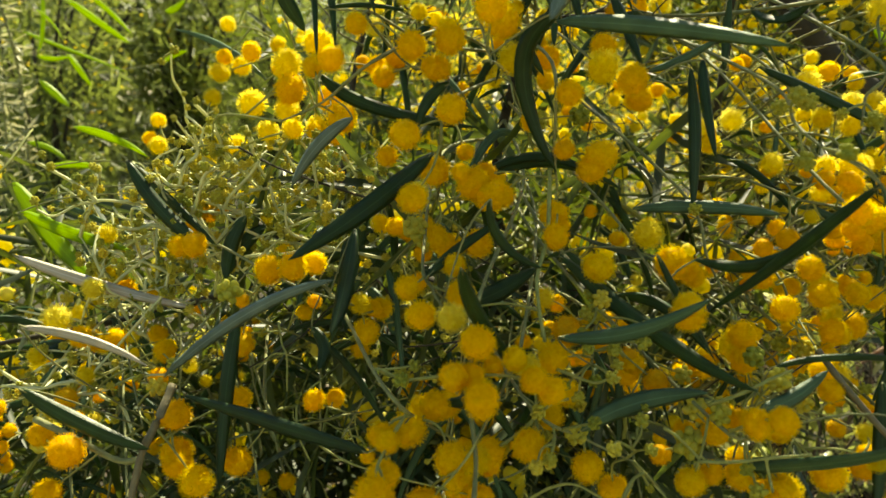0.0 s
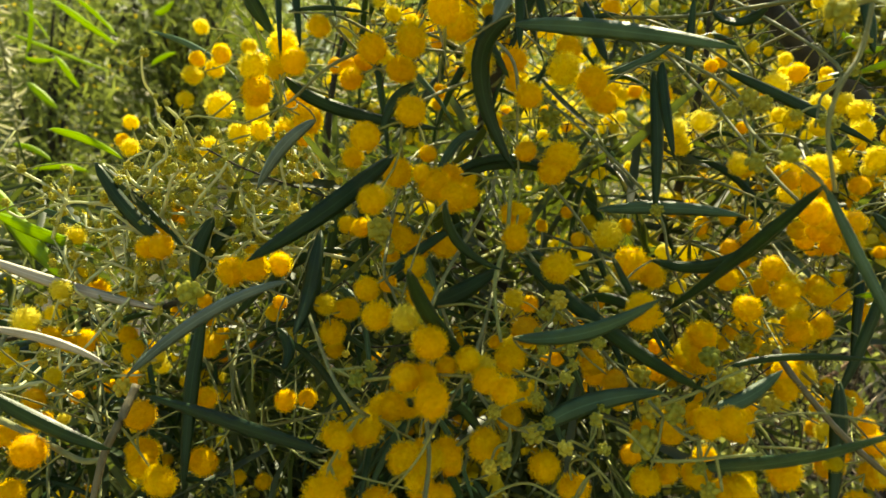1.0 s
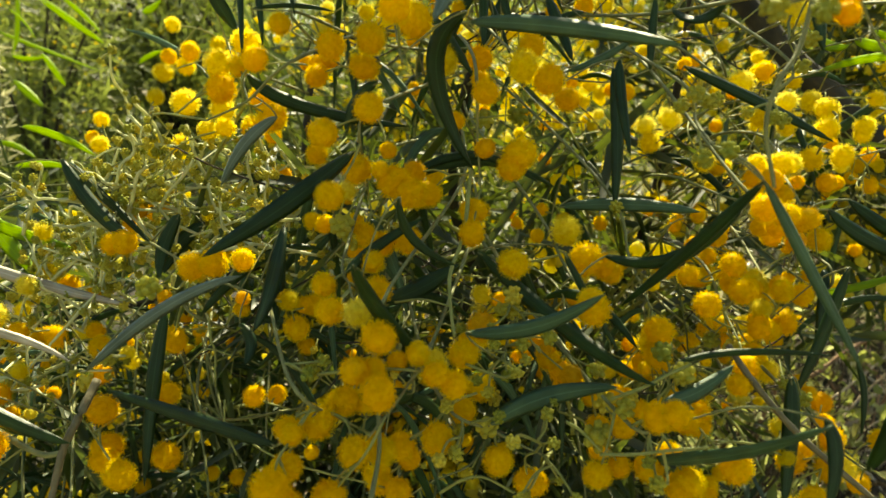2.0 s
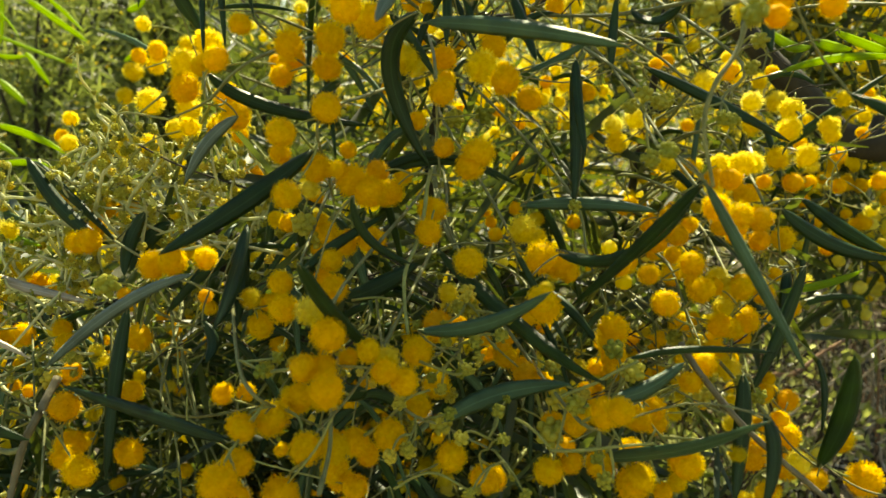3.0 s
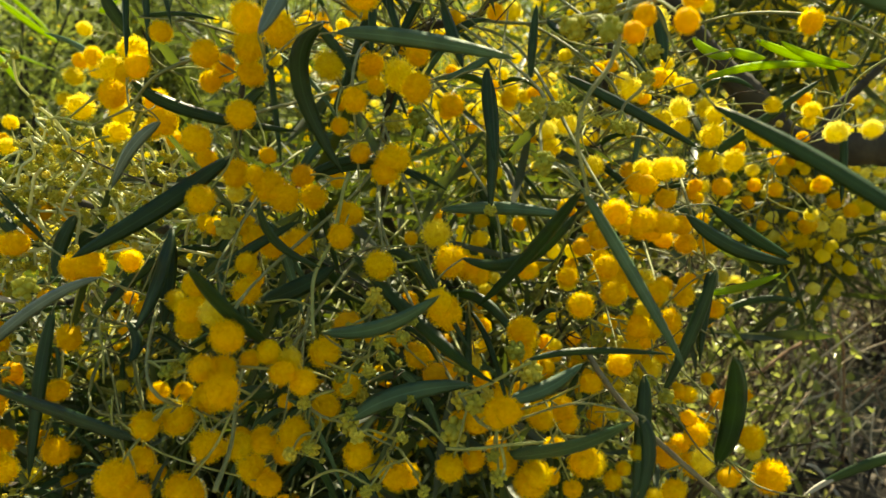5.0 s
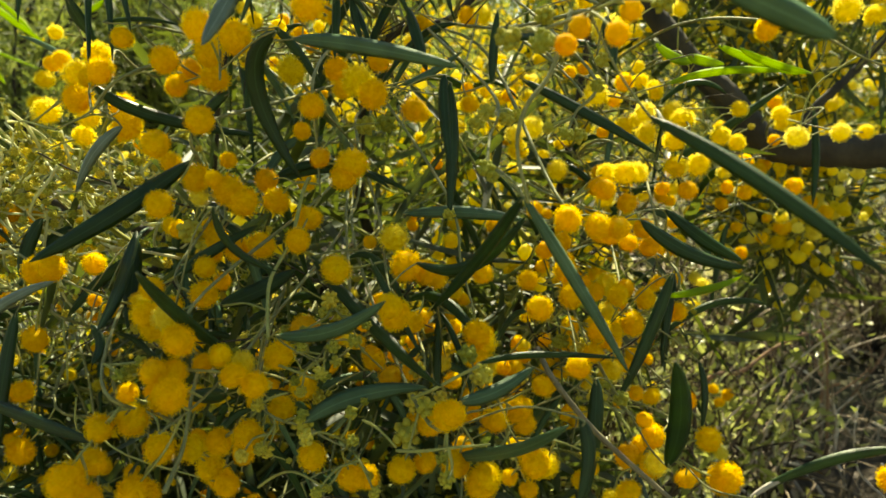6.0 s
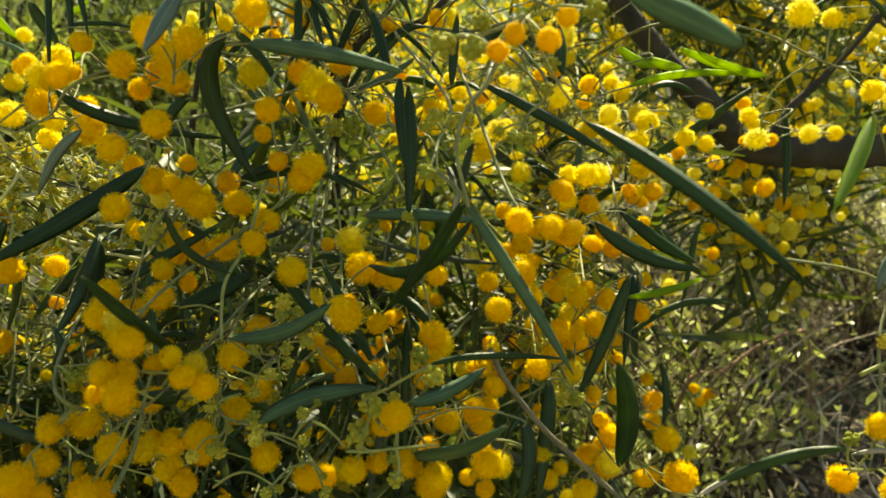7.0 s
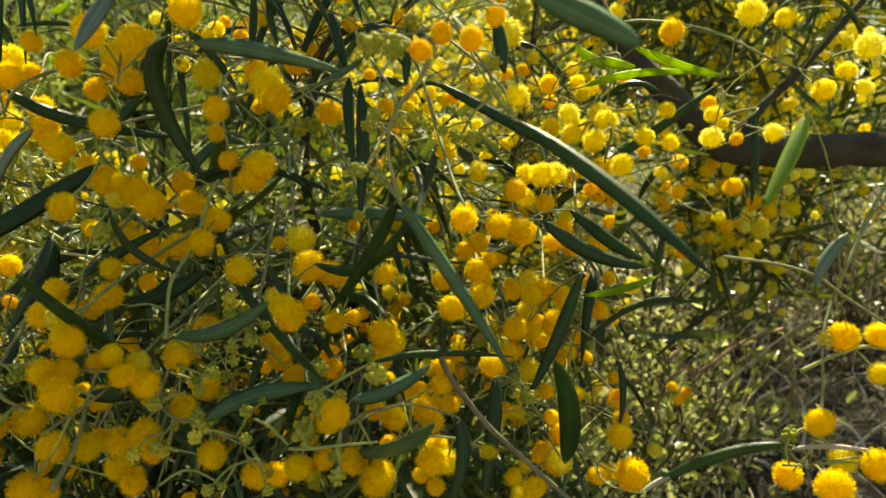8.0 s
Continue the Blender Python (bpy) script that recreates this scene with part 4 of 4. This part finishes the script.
for c in ((-0.107, 0.272, 0.368), (-0.091, 0.277, 0.374), (-0.072, 0.270, 0.366), (-0.095, 0.262, 0.356), (-0.065, 0.287, 0.374), (-0.077, 0.257, 0.352), (-0.123, 0.286, 0.354), (-0.048, 0.285, 0.376), (-0.129, 0.272, 0.338), (-0.141, 0.254, 0.314), (-0.125, 0.242, 0.307),
          (-0.058, 0.262, 0.362), (-0.110, 0.255, 0.340), (-0.085, 0.290, 0.385), (-0.040, 0.270, 0.352), (-0.100, 0.300, 0.380), (-0.03, 0.29, 0.37), (-0.115, 0.235, 0.322)):
    bud_spray(np.array(c))


# ---- rear of the shrub: branches seen small, behind the flowering front ----
def blade_data(a, d, width, face, bend, n=5):
    """A small curved blade: points and faces, three points across."""
    length = np.linalg.norm(d)
    d = d / length
    side = np.cross(d, face)
    side /= np.linalg.norm(side) + 1e-9
    up = np.cross(side, d)
    v, f = [], []
    for i in range(n):
        s = i / (n - 1)
        w = width / 2 * (max(0.05, math.sin(math.pi * (0.06 + 0.93 * s)) ** 0.6) if n > 2 else 1 - 0.6 * s)
        p = a + d * length * s + up * (-bend * s * s * length)
        v += [p - side * w + up * w * 0.35, p, p + side * w + up * w * 0.35]
    for i in range(n - 1):
        q = 3 * i
        f += [(q, q + 1, q + 4, q + 3), (q + 1, q + 2, q + 5, q + 4)]
    return v, f


def gather(name, pieces, material):
    v, f = [], []
    for pv, pf in pieces:
        o = len(v)
        v += list(pv)
        f += [tuple(o + q for q in x) for x in pf]
    return mesh_from(name, v, f, material)


def foliage_material(name, low, mid, high, back, amount, rough=0.5, middle=0.5):
    m, t, p, o = nodes_of(name)
    col = ramp(t, island_random(t), [(0.0, low), (middle, mid), (1.0, high)])
    t.links.new(col, p.inputs["Base Color"])
    p.inputs["Roughness"].default_value = rough
    let_light_through(t, p, o, mixed(t, 0.5, col, back), amount)
    return m


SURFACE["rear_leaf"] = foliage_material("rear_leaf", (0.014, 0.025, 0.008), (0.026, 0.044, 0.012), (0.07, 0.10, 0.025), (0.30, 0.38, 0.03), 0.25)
SURFACE["rear_bloom"] = foliage_material("rear_bloom", (0.92, 0.72, 0.03), (0.94, 0.79, 0.08), (0.95, 0.88, 0.26), (0.95, 0.86, 0.16), 0.7, 0.8)
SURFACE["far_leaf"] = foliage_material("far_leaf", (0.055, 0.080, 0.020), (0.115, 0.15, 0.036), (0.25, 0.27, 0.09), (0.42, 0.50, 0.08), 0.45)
SURFACE["needle"] = foliage_material("needle_leaf", (0.22, 0.22, 0.10), (0.42, 0.40, 0.22), (0.68, 0.64, 0.46), (0.6, 0.58, 0.3), 0.35)
SURFACE["grass"] = foliage_material("meadow_grass", (0.07, 0.11, 0.022), (0.13, 0.18, 0.04), (0.26, 0.27, 0.09), (0.42, 0.48, 0.08), 0.45)
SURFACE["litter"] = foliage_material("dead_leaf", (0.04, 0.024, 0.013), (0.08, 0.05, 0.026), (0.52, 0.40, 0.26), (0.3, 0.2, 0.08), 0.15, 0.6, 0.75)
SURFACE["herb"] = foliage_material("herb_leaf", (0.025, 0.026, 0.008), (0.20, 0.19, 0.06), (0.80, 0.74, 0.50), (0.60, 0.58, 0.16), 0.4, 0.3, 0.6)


def rand_dir(flat=1.0):
    d = np.random.normal(0, 1, 3)
    d[2] *= flat
    return d / np.linalg.norm(d)


def rear_branch(reach, leaves, blooms):
    """A branch about its foot: a forked stem, its leaves and its flower balls."""
    root = new("rear_branch")
    WORLD_OF[root.name] = Matrix()
    stems, lv, fl = [], [], []
    tips = []
    for k in range(5):
        e = rand_dir(0.7) * reach * random.uniform(0.6, 1.0)
        e[2] += reach * 0.25
        line = smooth_line([np.zeros(3), e * 0.5 + np.random.normal(0, 0.1 * reach, 3), e], 5)
        stems.append(tube_data(line, 0.0016, 0.0005, 4))
        tips += line[3:]
    for k in range(leaves):
        a = random.choice(tips)
        d = rand_dir(0.8)
        d[2] -= 0.3
        lv.append(blade_data(a, d * random.uniform(0.035, 0.075), random.uniform(0.003, 0.0055), rand_dir(), random.uniform(-.2, .4)))
    bv, bf = icosphere(2, 1.0)
    for k in range(blooms // 4):
        a = random.choice(tips)
        for q in range(4):
            c = a + np.random.normal(0, 0.009, 3)
            r = random.uniform(0.0032, 0.0048)
            fl.append(([c + r * p * random.choice((0.84, 0.95, 1.05, 1.16)) for p in bv], bf))
            stems.append(tube_data([a, (a + c) / 2 + np.random.normal(0, .002, 3), c], 0.0005, 0.0004, 3))
    tagged(under(new("branchlet", gather("branchlet", stems, SURFACE["stalk"])), root, Matrix()), kind="stuff")
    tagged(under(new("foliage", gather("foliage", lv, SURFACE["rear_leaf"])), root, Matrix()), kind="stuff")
    if fl:
        tagged(under(new("blossom", gather("blossom", fl, SURFACE["rear_bloom"])), root, Matrix()), kind="stuff")
    return tagged(root, "leafy wattle branch with small yellow flower balls" if fl else "leafy wattle branch without flowers", "branch", "rear branches of the shrub")


REAR = [rear_branch(0.10, 34, 36), rear_branch(0.11, 40, 24), rear_branch(0.09, 30, 44), rear_branch(0.12, 46, 16), rear_branch(0.11, 50, 0)]


def place_rear(c, k=None):
    src = REAR[random.randrange(len(REAR)) if k is None else k]
    m = Matrix.LocRotScale(tuple(c), Euler((random.uniform(-.5, .5), random.uniform(-.5, .5), random.uniform(0, 6.28))), None)
    if src.get("placed"):
        return copy_thing(src, m)
    src["placed"] = 1
    src.matrix_basis = m
    return src


def in_beam(c):
    """The lane by which the sun reaches the herbs at the foot of the trunk."""
    return 0.2 < c[0] < 0.55 and abs(c[2] - 0.1 - (c[1] - 0.68) * 1.273) < 0.14


def in_gap(c):
    """Open air at the foot of the trunk, and beside the shrub."""
    return (c[0] > 0.16 + 0.1 * (c[1] - 0.4) and c[2] < 0.37) or (c[0] < -0.05 - 0.25 * (c[1] - 0.4) and c[2] > 0.29)


made = 0
while made < 66:
    c = np.array([random.uniform(-0.45, 0.65), random.uniform(0.42, 0.85), random.uniform(0.04, 0.60)])
    if in_gap(c) or in_beam(c) or (c[2] > 0.40 and made % 3):
        continue
    place_rear(c)
    made += 1
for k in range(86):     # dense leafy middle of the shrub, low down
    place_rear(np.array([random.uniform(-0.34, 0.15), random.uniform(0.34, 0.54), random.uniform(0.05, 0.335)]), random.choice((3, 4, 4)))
for k in range(6):      # unseen branches added above the flowering front to shade it
    h = random.uniform(0.0, 0.12)
    place_rear(np.array([random.uniform(0.045, 0.085) if k < 4 else 0.145, 0.385 + 0.786 * h, 0.59 + h]), random.choice((1, 3)))
for k in range(14):     # beyond the trunk
    c = np.array([random.uniform(0.25, 0.95), random.uniform(0.55, 1.0), random.uniform(0.38, 0.62)])
    place_rear(c + np.array([0.3 if in_beam(c) else 0.0, 0, 0]))
SHADE_CROWN = [p for l in LIMB_LINES[8:10] for p in l[12:]]
for k in range(14):     # added crown, out of view, to shade the ground beyond the trunk
    place_rear(np.array(random.choice([p for p in SHADE_CROWN if p[0] > 0.6])) + np.random.normal(0, 0.05, 3), 4)
for k in range(36):     # flowering limbs beyond the trunk's fork
    place_rear(np.array([random.uniform(0.20, 0.74), random.uniform(0.50, 0.76), random.uniform(0.38, 0.58)]), random.choice((0, 2, 2)))
for k in range(9):      # flowering twigs that hang under the limb
    place_rear(np.array([random.uniform(0.30, 0.50), random.uniform(0.48, 0.62), random.uniform(0.29, 0.36)]), random.choice((0, 2)))
for k in range(3):
    place_rear(np.array([random.uniform(0.52, 0.85), random.uniform(0.75, 1.0), random.uniform(0.22, 0.36)]), 4)
for k in range(32):     # more branches added overhead to keep the soil by the trunk in the shade
    h = random.uniform(0.55, 1.0)
    place_rear(np.array([0.60 + 0.152 * h, 0.82 + 0.611 * h, 0.777 * h]) + np.array([random.uniform(-.20, .22), random.uniform(-.24, .24), 0]), 4)
for k in range(12):     # leafy branches added to shade the ground beside the trunk
    place_rear(np.array([random.uniform(0.60, 1.05), random.uniform(0.9, 1.25), random.uniform(0.28, 0.62)]), 4)


# ---- young shoots beside the shrub ----
b = spray((-370, 640, 300), (-365, 620, 420), (-350, 610, 560), (-0.38, 0.66, 0.0))
leaf(b, (-337, 671, 496), (-304, 666, 473), (-275, 662, 454), 7.0, "y")
leaf(b, (-353, 672, 503), (-352, 665, 469), (-357, 660, 444), 4.5, "y")
leaf(b, (-360, 665, 444), (-347, 664, 441), (-331, 665, 443), 4.5, "y")
leaf(b, (-331, 660, 445), (-320, 657, 431), (-309, 654, 417), 7.0, "y")
leaf(b, (-344, 635, 422), (-330, 632, 410), (-318, 630, 400), 7.2, "y")
leaf(b, (-381, 685, 466), (-345, 682, 452), (-286, 677, 430), 3.6, "y")
leaf(b, (-284, 519, 359), (-261, 520, 361), (-242, 519, 357), 4.9, "y")
leaf(b, (-309, 543, 375), (-294, 542, 372), (-279, 540, 363), 4.6, "y")
leaf(b, (-267, 730, 488), (-258, 731, 491), (-248, 733, 500), 6.5, "y")
leaf(b, (-270, 720, 439), (-259, 722, 447), (-246, 723, 451), 4.9, "y")
leaf(b, (-336, 626, 479), (-324, 624, 470), (-313, 621, 454), 2.8, "y")
leaf(b, (-272, 583, 485), (-255, 580, 472), (-238, 577, 455), 4.4, "y")
b.root.name = "green_shoot"
tagged(b.root, "slender shoot with bright green backlit leaves", "shoot")


def heath_stem(line, count):
    """A tall thin stem set all round with short pale needle leaves."""
    root = new("heath_stem")
    root.location = tuple(line[0])
    WORLD_OF[root.name] = Matrix.Translation(line[0])
    pts = smooth_line(line, 14)
    under(new("stem", tube("stem", pts, 0.002, 0.001, SURFACE["twig"], 6)), root, Matrix())
    lv = []
    for k in range(count):
        a = pts[random.randrange(len(pts) // 3, len(pts))] + np.random.normal(0, 0.001, 3)
        lv.append(blade_data(a, rand_dir(0.6) * random.uniform(0.010, 0.026), random.uniform(0.002, 0.0034), rand_dir(), random.uniform(-.3, .5), 4))
    tagged(under(new("needle_leaves", gather("needle_leaves", lv, SURFACE["needle"])), root, Matrix()), kind="stuff")
    return tagged(root, "tall thin stem with short pale green needle leaves", "shrub stem")


heath_stem([(-0.42, 0.74, 0.0), (-0.43, 0.75, 0.25), (-0.425, 0.75, 0.42), (-0.44, 0.745, 0.55), (-0.43, 0.75, 0.68)], 210)
heath_stem([(-0.49, 0.80, 0.0), (-0.50, 0.80, 0.2), (-0.47, 0.79, 0.38), (-0.485, 0.79, 0.52)], 150)


# ---- ground cover ----
def in_shaded_soil(x, y):
    """The spot of deep shade at the foot of the trunk, cleared to look dark."""
    return ((x - 0.60) / 0.20) ** 2 + ((y - 0.82) / 0.24) ** 2 < 1


def scatter(name, count, region, maker, material, label, category, bare=0.0):
    pieces = []
    while len(pieces) < count:
        x, y = random.uniform(region[0], region[1]), random.uniform(region[2], region[3])
        if random.random() < bare and in_shaded_soil(x, y):
            continue
        pieces.append(maker(np.array([x, y, ground_height(x, y)])))
    return tagged(new(name, gather(name, pieces, material)), label, category, kind="stuff")


def dead_leaf(p):
    d = rand_dir(0.25)
    return blade_data(p + np.array([0, 0, random.uniform(0.001, 0.02)]), d * random.uniform(0.015, 0.06), random.uniform(0.003, 0.008), np.array([0.2, 0.1, 1.0]) + rand_dir() * 0.5, random.uniform(-.4, .4), 4)


def dry_straw(p):
    d = rand_dir(0.35) * random.uniform(0.05, 0.18)
    q = p + np.array([0, 0, random.uniform(0.005, 0.05)])
    line = smooth_line([q, q + d * 0.5 + np.random.normal(0, 0.014, 3), q + d], 4)
    return tube_data(line, random.uniform(0.0006, 0.0016), 0.0005, 4)


def grass_blade(p):
    d = rand_dir(0.5)
    d[2] = abs(d[2]) + 1.1
    return blade_data(p, d * random.uniform(0.03, 0.11), random.uniform(0.002, 0.005), rand_dir(), random.uniform(0.1, 0.6), 4)


def herb_leaf(p):
    d = rand_dir(0.3)
    d[2] = abs(d[2])
    return blade_data(p + np.array([random.uniform(-.01, .01), random.uniform(-.01, .01), random.uniform(0.005, 0.04)]), d * random.uniform(0.006, 0.016), random.uniform(0.004, 0.009), np.array([0.1, 0.1, 1.0]) + rand_dir() * 0.6, 0.2, 3)


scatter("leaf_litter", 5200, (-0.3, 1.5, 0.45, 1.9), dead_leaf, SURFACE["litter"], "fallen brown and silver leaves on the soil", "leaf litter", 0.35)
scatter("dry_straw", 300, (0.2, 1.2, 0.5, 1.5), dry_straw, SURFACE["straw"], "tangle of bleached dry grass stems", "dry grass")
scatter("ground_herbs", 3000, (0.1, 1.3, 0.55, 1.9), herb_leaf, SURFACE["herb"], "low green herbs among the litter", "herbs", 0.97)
def dry_stick(pts, r, brown):
    line = smooth_line([np.array(p) for p in pts], 8)
    ob = new("dry_stick", tube("dry_stick", line, r, r * 0.5, SURFACE[("straw", "stickbrown", "pale")[brown]], 7, 0.3))
    return tagged(ob, ("bleached grey fallen stick on the litter", "crooked reddish brown fallen stick on the litter", "thin curled silvery dry stem above the litter")[brown], "stick", "fallen sticks")


dry_stick([(0.300, 0.60, 0.01), (0.305, 0.60, 0.10), (0.322, 0.600, 0.160), (0.351, 0.600, 0.168), (0.381, 0.607, 0.187), (0.418, 0.616, 0.199), (0.46, 0.66, 0.17), (0.50, 0.70, 0.02)], 0.0024, True)
dry_stick([(0.33, 0.68, 0.02), (0.398, 0.685, 0.066), (0.449, 0.697, 0.075), (0.492, 0.708, 0.085), (0.56, 0.74, 0.02)], 0.0032, False)
dry_stick([(0.50, 0.72, 0.0), (0.505, 0.73, 0.10), (0.49, 0.74, 0.18), (0.50, 0.75, 0.25)], 0.0018, False)
for k in range(30):
    x, y = random.uniform(0.45, 0.75), random.uniform(0.66, 0.95)
    q = np.array([x, y, ground_height(x, y)])
    bend = np.random.normal(0, 0.03, 3)
    dry_stick([q - np.array([0, 0, 0.004]), q + np.array([0, 0, 0.05]) + bend, q + np.array([0.02, 0, 0.11]) + bend * 1.5 + np.random.normal(0, 0.03, 3), q + np.array([0, 0, random.uniform(0.06, 0.2)]) + bend * 3], random.uniform(0.0006, 0.0014), int(k % 4 == 0))
for k in range(28):
    x, y = random.uniform(0.38, 0.66), random.uniform(0.58, 0.84)
    q = np.array([x, y, ground_height(x, y) - 0.004])
    line, a = [q], random.uniform(0, 6.28)
    for i in range(6):
        a += random.uniform(-1.0, 1.0)
        q = q + np.array([0.022 * math.cos(a), 0.012 * math.sin(a), random.uniform(0.008, 0.034)])
        line.append(q)
    dry_stick(line, random.uniform(0.0007, 0.0028), 1 if k % 5 == 0 else 2)
for k in range(34):
    x, y = random.uniform(0.32, 1.0), random.uniform(0.68, 1.25)
    a = random.uniform(0, 6.28)
    span = random.uniform(0.06, 0.2)
    line = []
    for s in range(5):
        a += random.uniform(-.5, .5)
        line.append((x, y, ground_height(x, y) + random.uniform(0.002, 0.03 if s else 0.004)))
        x, y = x + span / 4 * math.cos(a), y + span / 4 * math.sin(a)
    dry_stick(line, random.uniform(0.0012, 0.0035), int(k % 3 == 0))

def undergrowth(height, twigs, leaves, leafage="herb"):
    """A low tangle of thin crooked twigs with small leaves, about its foot."""
    root = new("undergrowth_bush")
    WORLD_OF[root.name] = Matrix()
    dead, lv, tips = [], [], []
    for k in range(twigs):
        e = np.array([random.uniform(-.5, .5) * height, random.uniform(-.5, .5) * height, height * random.uniform(0.15, 1.0)])
        p1 = e * np.array([0.6, 0.6, 0.4]) + np.random.normal(0, 0.025, 3)
        p2 = e + np.random.normal(0, 0.02, 3)
        line = smooth_line([np.random.normal(0, 0.03, 3) * np.array([1, 1, 0]), np.abs(p1) * np.sign(p1 + 1e-6), p2, p2 + np.random.normal(0, 0.03, 3)], 5)
        dead.append(tube_data(line, random.uniform(0.0009, 0.0024), 0.0005, 4))
        tips += line[4:]
    for k in range(leaves):
        a = random.choice(tips) + np.random.normal(0, 0.012, 3)
        lv.append(blade_data(a, rand_dir() * random.uniform(0.007, 0.019), random.uniform(0.0035, 0.008), rand_dir(), 0.2, 4))
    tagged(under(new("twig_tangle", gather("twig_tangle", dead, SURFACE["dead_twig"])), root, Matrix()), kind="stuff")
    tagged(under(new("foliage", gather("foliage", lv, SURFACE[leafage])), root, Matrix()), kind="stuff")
    return tagged(root, "low tangle of dry twigs with small green leaves" if leafage == "herb" else "low sunlit herb with small fresh green leaves", "undergrowth", "undergrowth behind the shrub")


SURFACE["fresh"] = foliage_material("sunlit_herb_leaf", (0.04, 0.055, 0.012), (0.26, 0.29, 0.07), (0.76, 0.74, 0.46), (0.62, 0.66, 0.16), 0.5, 0.3, 0.6)
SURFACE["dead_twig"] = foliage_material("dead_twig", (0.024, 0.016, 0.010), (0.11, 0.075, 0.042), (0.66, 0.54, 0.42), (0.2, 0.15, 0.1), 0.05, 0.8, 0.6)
LOW = [undergrowth(0.17, 26, 200), undergrowth(0.21, 28, 240), undergrowth(0.14, 36, 100), undergrowth(0.17, 18, 280, "fresh")]
for k in range(66):
    if k % 6 == 3:
        x, y, n = (random.uniform(0.21, 0.28), random.uniform(0.54, 0.66), 3) if k % 12 == 3 else (random.uniform(0.30, 0.41), random.uniform(0.66, 0.80), 3)
    elif k < 56:
        x, y, n = random.uniform(0.34, 1.15), random.uniform(1.0, 1.55), k % 3
    else:
        x, y, n = random.uniform(0.27, 0.40), random.uniform(0.62, 0.95), k % 3
    m = Matrix.LocRotScale((x, y, ground_height(x, y)), Euler((0, 0, random.uniform(0, 6.28))), None)
    if k < 4:
        LOW[k].matrix_basis = m
    else:
        copy_thing(LOW[n], m)

scatter("meadow_grass", 12000, (-4.5, 4.5, 1.7, 7.5), grass_blade, SURFACE["grass"], "sunlit green meadow grass", "grass")


# ---- shrubs and bushes beyond ----
def far_shrub(height, width, leaves, size, blooms, ball=0.006):
    root = new("background_shrub")
    WORLD_OF[root.name] = Matrix()
    stems, lv, fl = [], [], []
    tips = []
    for k in range(16):
        e = np.array([random.uniform(-1, 1) * width, random.uniform(-1, 1) * width, height * random.uniform(0.45, 1.0)])
        line = smooth_line([np.zeros(3), e * np.array([0.3, 0.3, 0.55]), e], 6)
        stems.append(tube_data(line, 0.012, 0.002, 5))
        tips += line[2:]
    for k in range(leaves):
        a = random.choice(tips) + np.random.normal(0, 0.11, 3)
        a[2] = max(a[2], 0.03)
        lv.append(blade_data(a, rand_dir() * random.uniform(0.6, 1.3) * size, size * random.uniform(0.1, 0.2), rand_dir(), 0.2, 2))
    bv, bf = icosphere(1, 1.0)
    for k in range(blooms):
        c = random.choice(tips) + np.random.normal(0, 0.10, 3)
        fl.append(([c + ball * p for p in bv], bf))
    under(new("trunk", gather("trunk", stems, SURFACE["bark"])), root, Matrix())
    tagged(under(new("crown", gather("crown", lv, SURFACE["far_leaf"])), root, Matrix()), kind="stuff")
    if fl:
        tagged(under(new("blossom", gather("blossom", fl, SURFACE["rear_bloom"])), root, Matrix()), kind="stuff")
    return tagged(root, "sunlit olive green shrub with yellow flowers" if fl else "sunlit olive green shrub in the meadow", "shrub", "shrubs in the distance")


FAR = [far_shrub(1.5, 0.55, 3600, 0.07, 260), far_shrub(1.2, 0.5, 3600, 0.06, 0), far_shrub(1.9, 0.7, 4000, 0.08, 0)]
GOLD = far_shrub(1.0, 0.6, 3000, 0.055, 1700, 0.009)
for k, (x, y, s) in enumerate([(-0.95, 1.75, 0.6), (-0.55, 2.5, 0.75), (-1.55, 2.1, 0.8), (-1.0, 2.9, 0.9), (-1.9, 3.0, 1.0), (1.9, 2.4, 0.9), (0.1, 5.2, 1.2), (-3.2, 4.2, 1.3), (-1.2, 4.6, 1.4), (1.2, 5.4, 1.2), (2.5, 4.6, 1.3), (-5.2, 5.0, 1.6), (3.9, 4.2, 1.5), (-2.2, 6.6, 1.9), (0.4, 7.2, 1.9), (3.0, 6.6, 1.9), (-4.6, 7.2, 2.0), (5.6, 6.5, 2.0), (-0.4, 6.2, 1.7), (-1.7, 5.6, 1.6), (-3.4, 6.0, 1.8), (1.9, 6.3, 1.8), (-0.9, 8.4, 2.2), (-3.0, 8.8, 2.3), (1.4, 8.6, 2.2), (4.4, 8.4, 2.3), (-2.6, 3.4, 1.2), (-0.1, 3.9, 1.1), (-1.25, 2.55, 0.9), (-1.5, 3.1, 1.0), (-2.0, 4.3, 1.3)]):
    src = FAR[k % 3]
    m = Matrix.LocRotScale((x, y, ground_height(x, y)), Euler((0, 0, k * 1.7)), (s, s, s))
    if k < 3:
        src.matrix_basis = m
    else:
        ob = copy_thing(src, Matrix.LocRotScale((x, y, ground_height(x, y)), Euler((0, 0, k * 1.7)), None))
        ob.scale = (s, s, s)
for k, (x, y, s) in enumerate([(0.45, 2.25, 0.7), (-0.02, 2.45, 0.75), (0.95, 2.2, 0.7), (1.45, 2.5, 0.8)]):
    m = Matrix.LocRotScale((x, y, ground_height(x, y)), Euler((0, 0, 1.1 + k * 2.1)), None)
    ob = copy_thing(GOLD, m) if k else GOLD
    ob.matrix_basis = m
    ob.scale = (s, s, s)
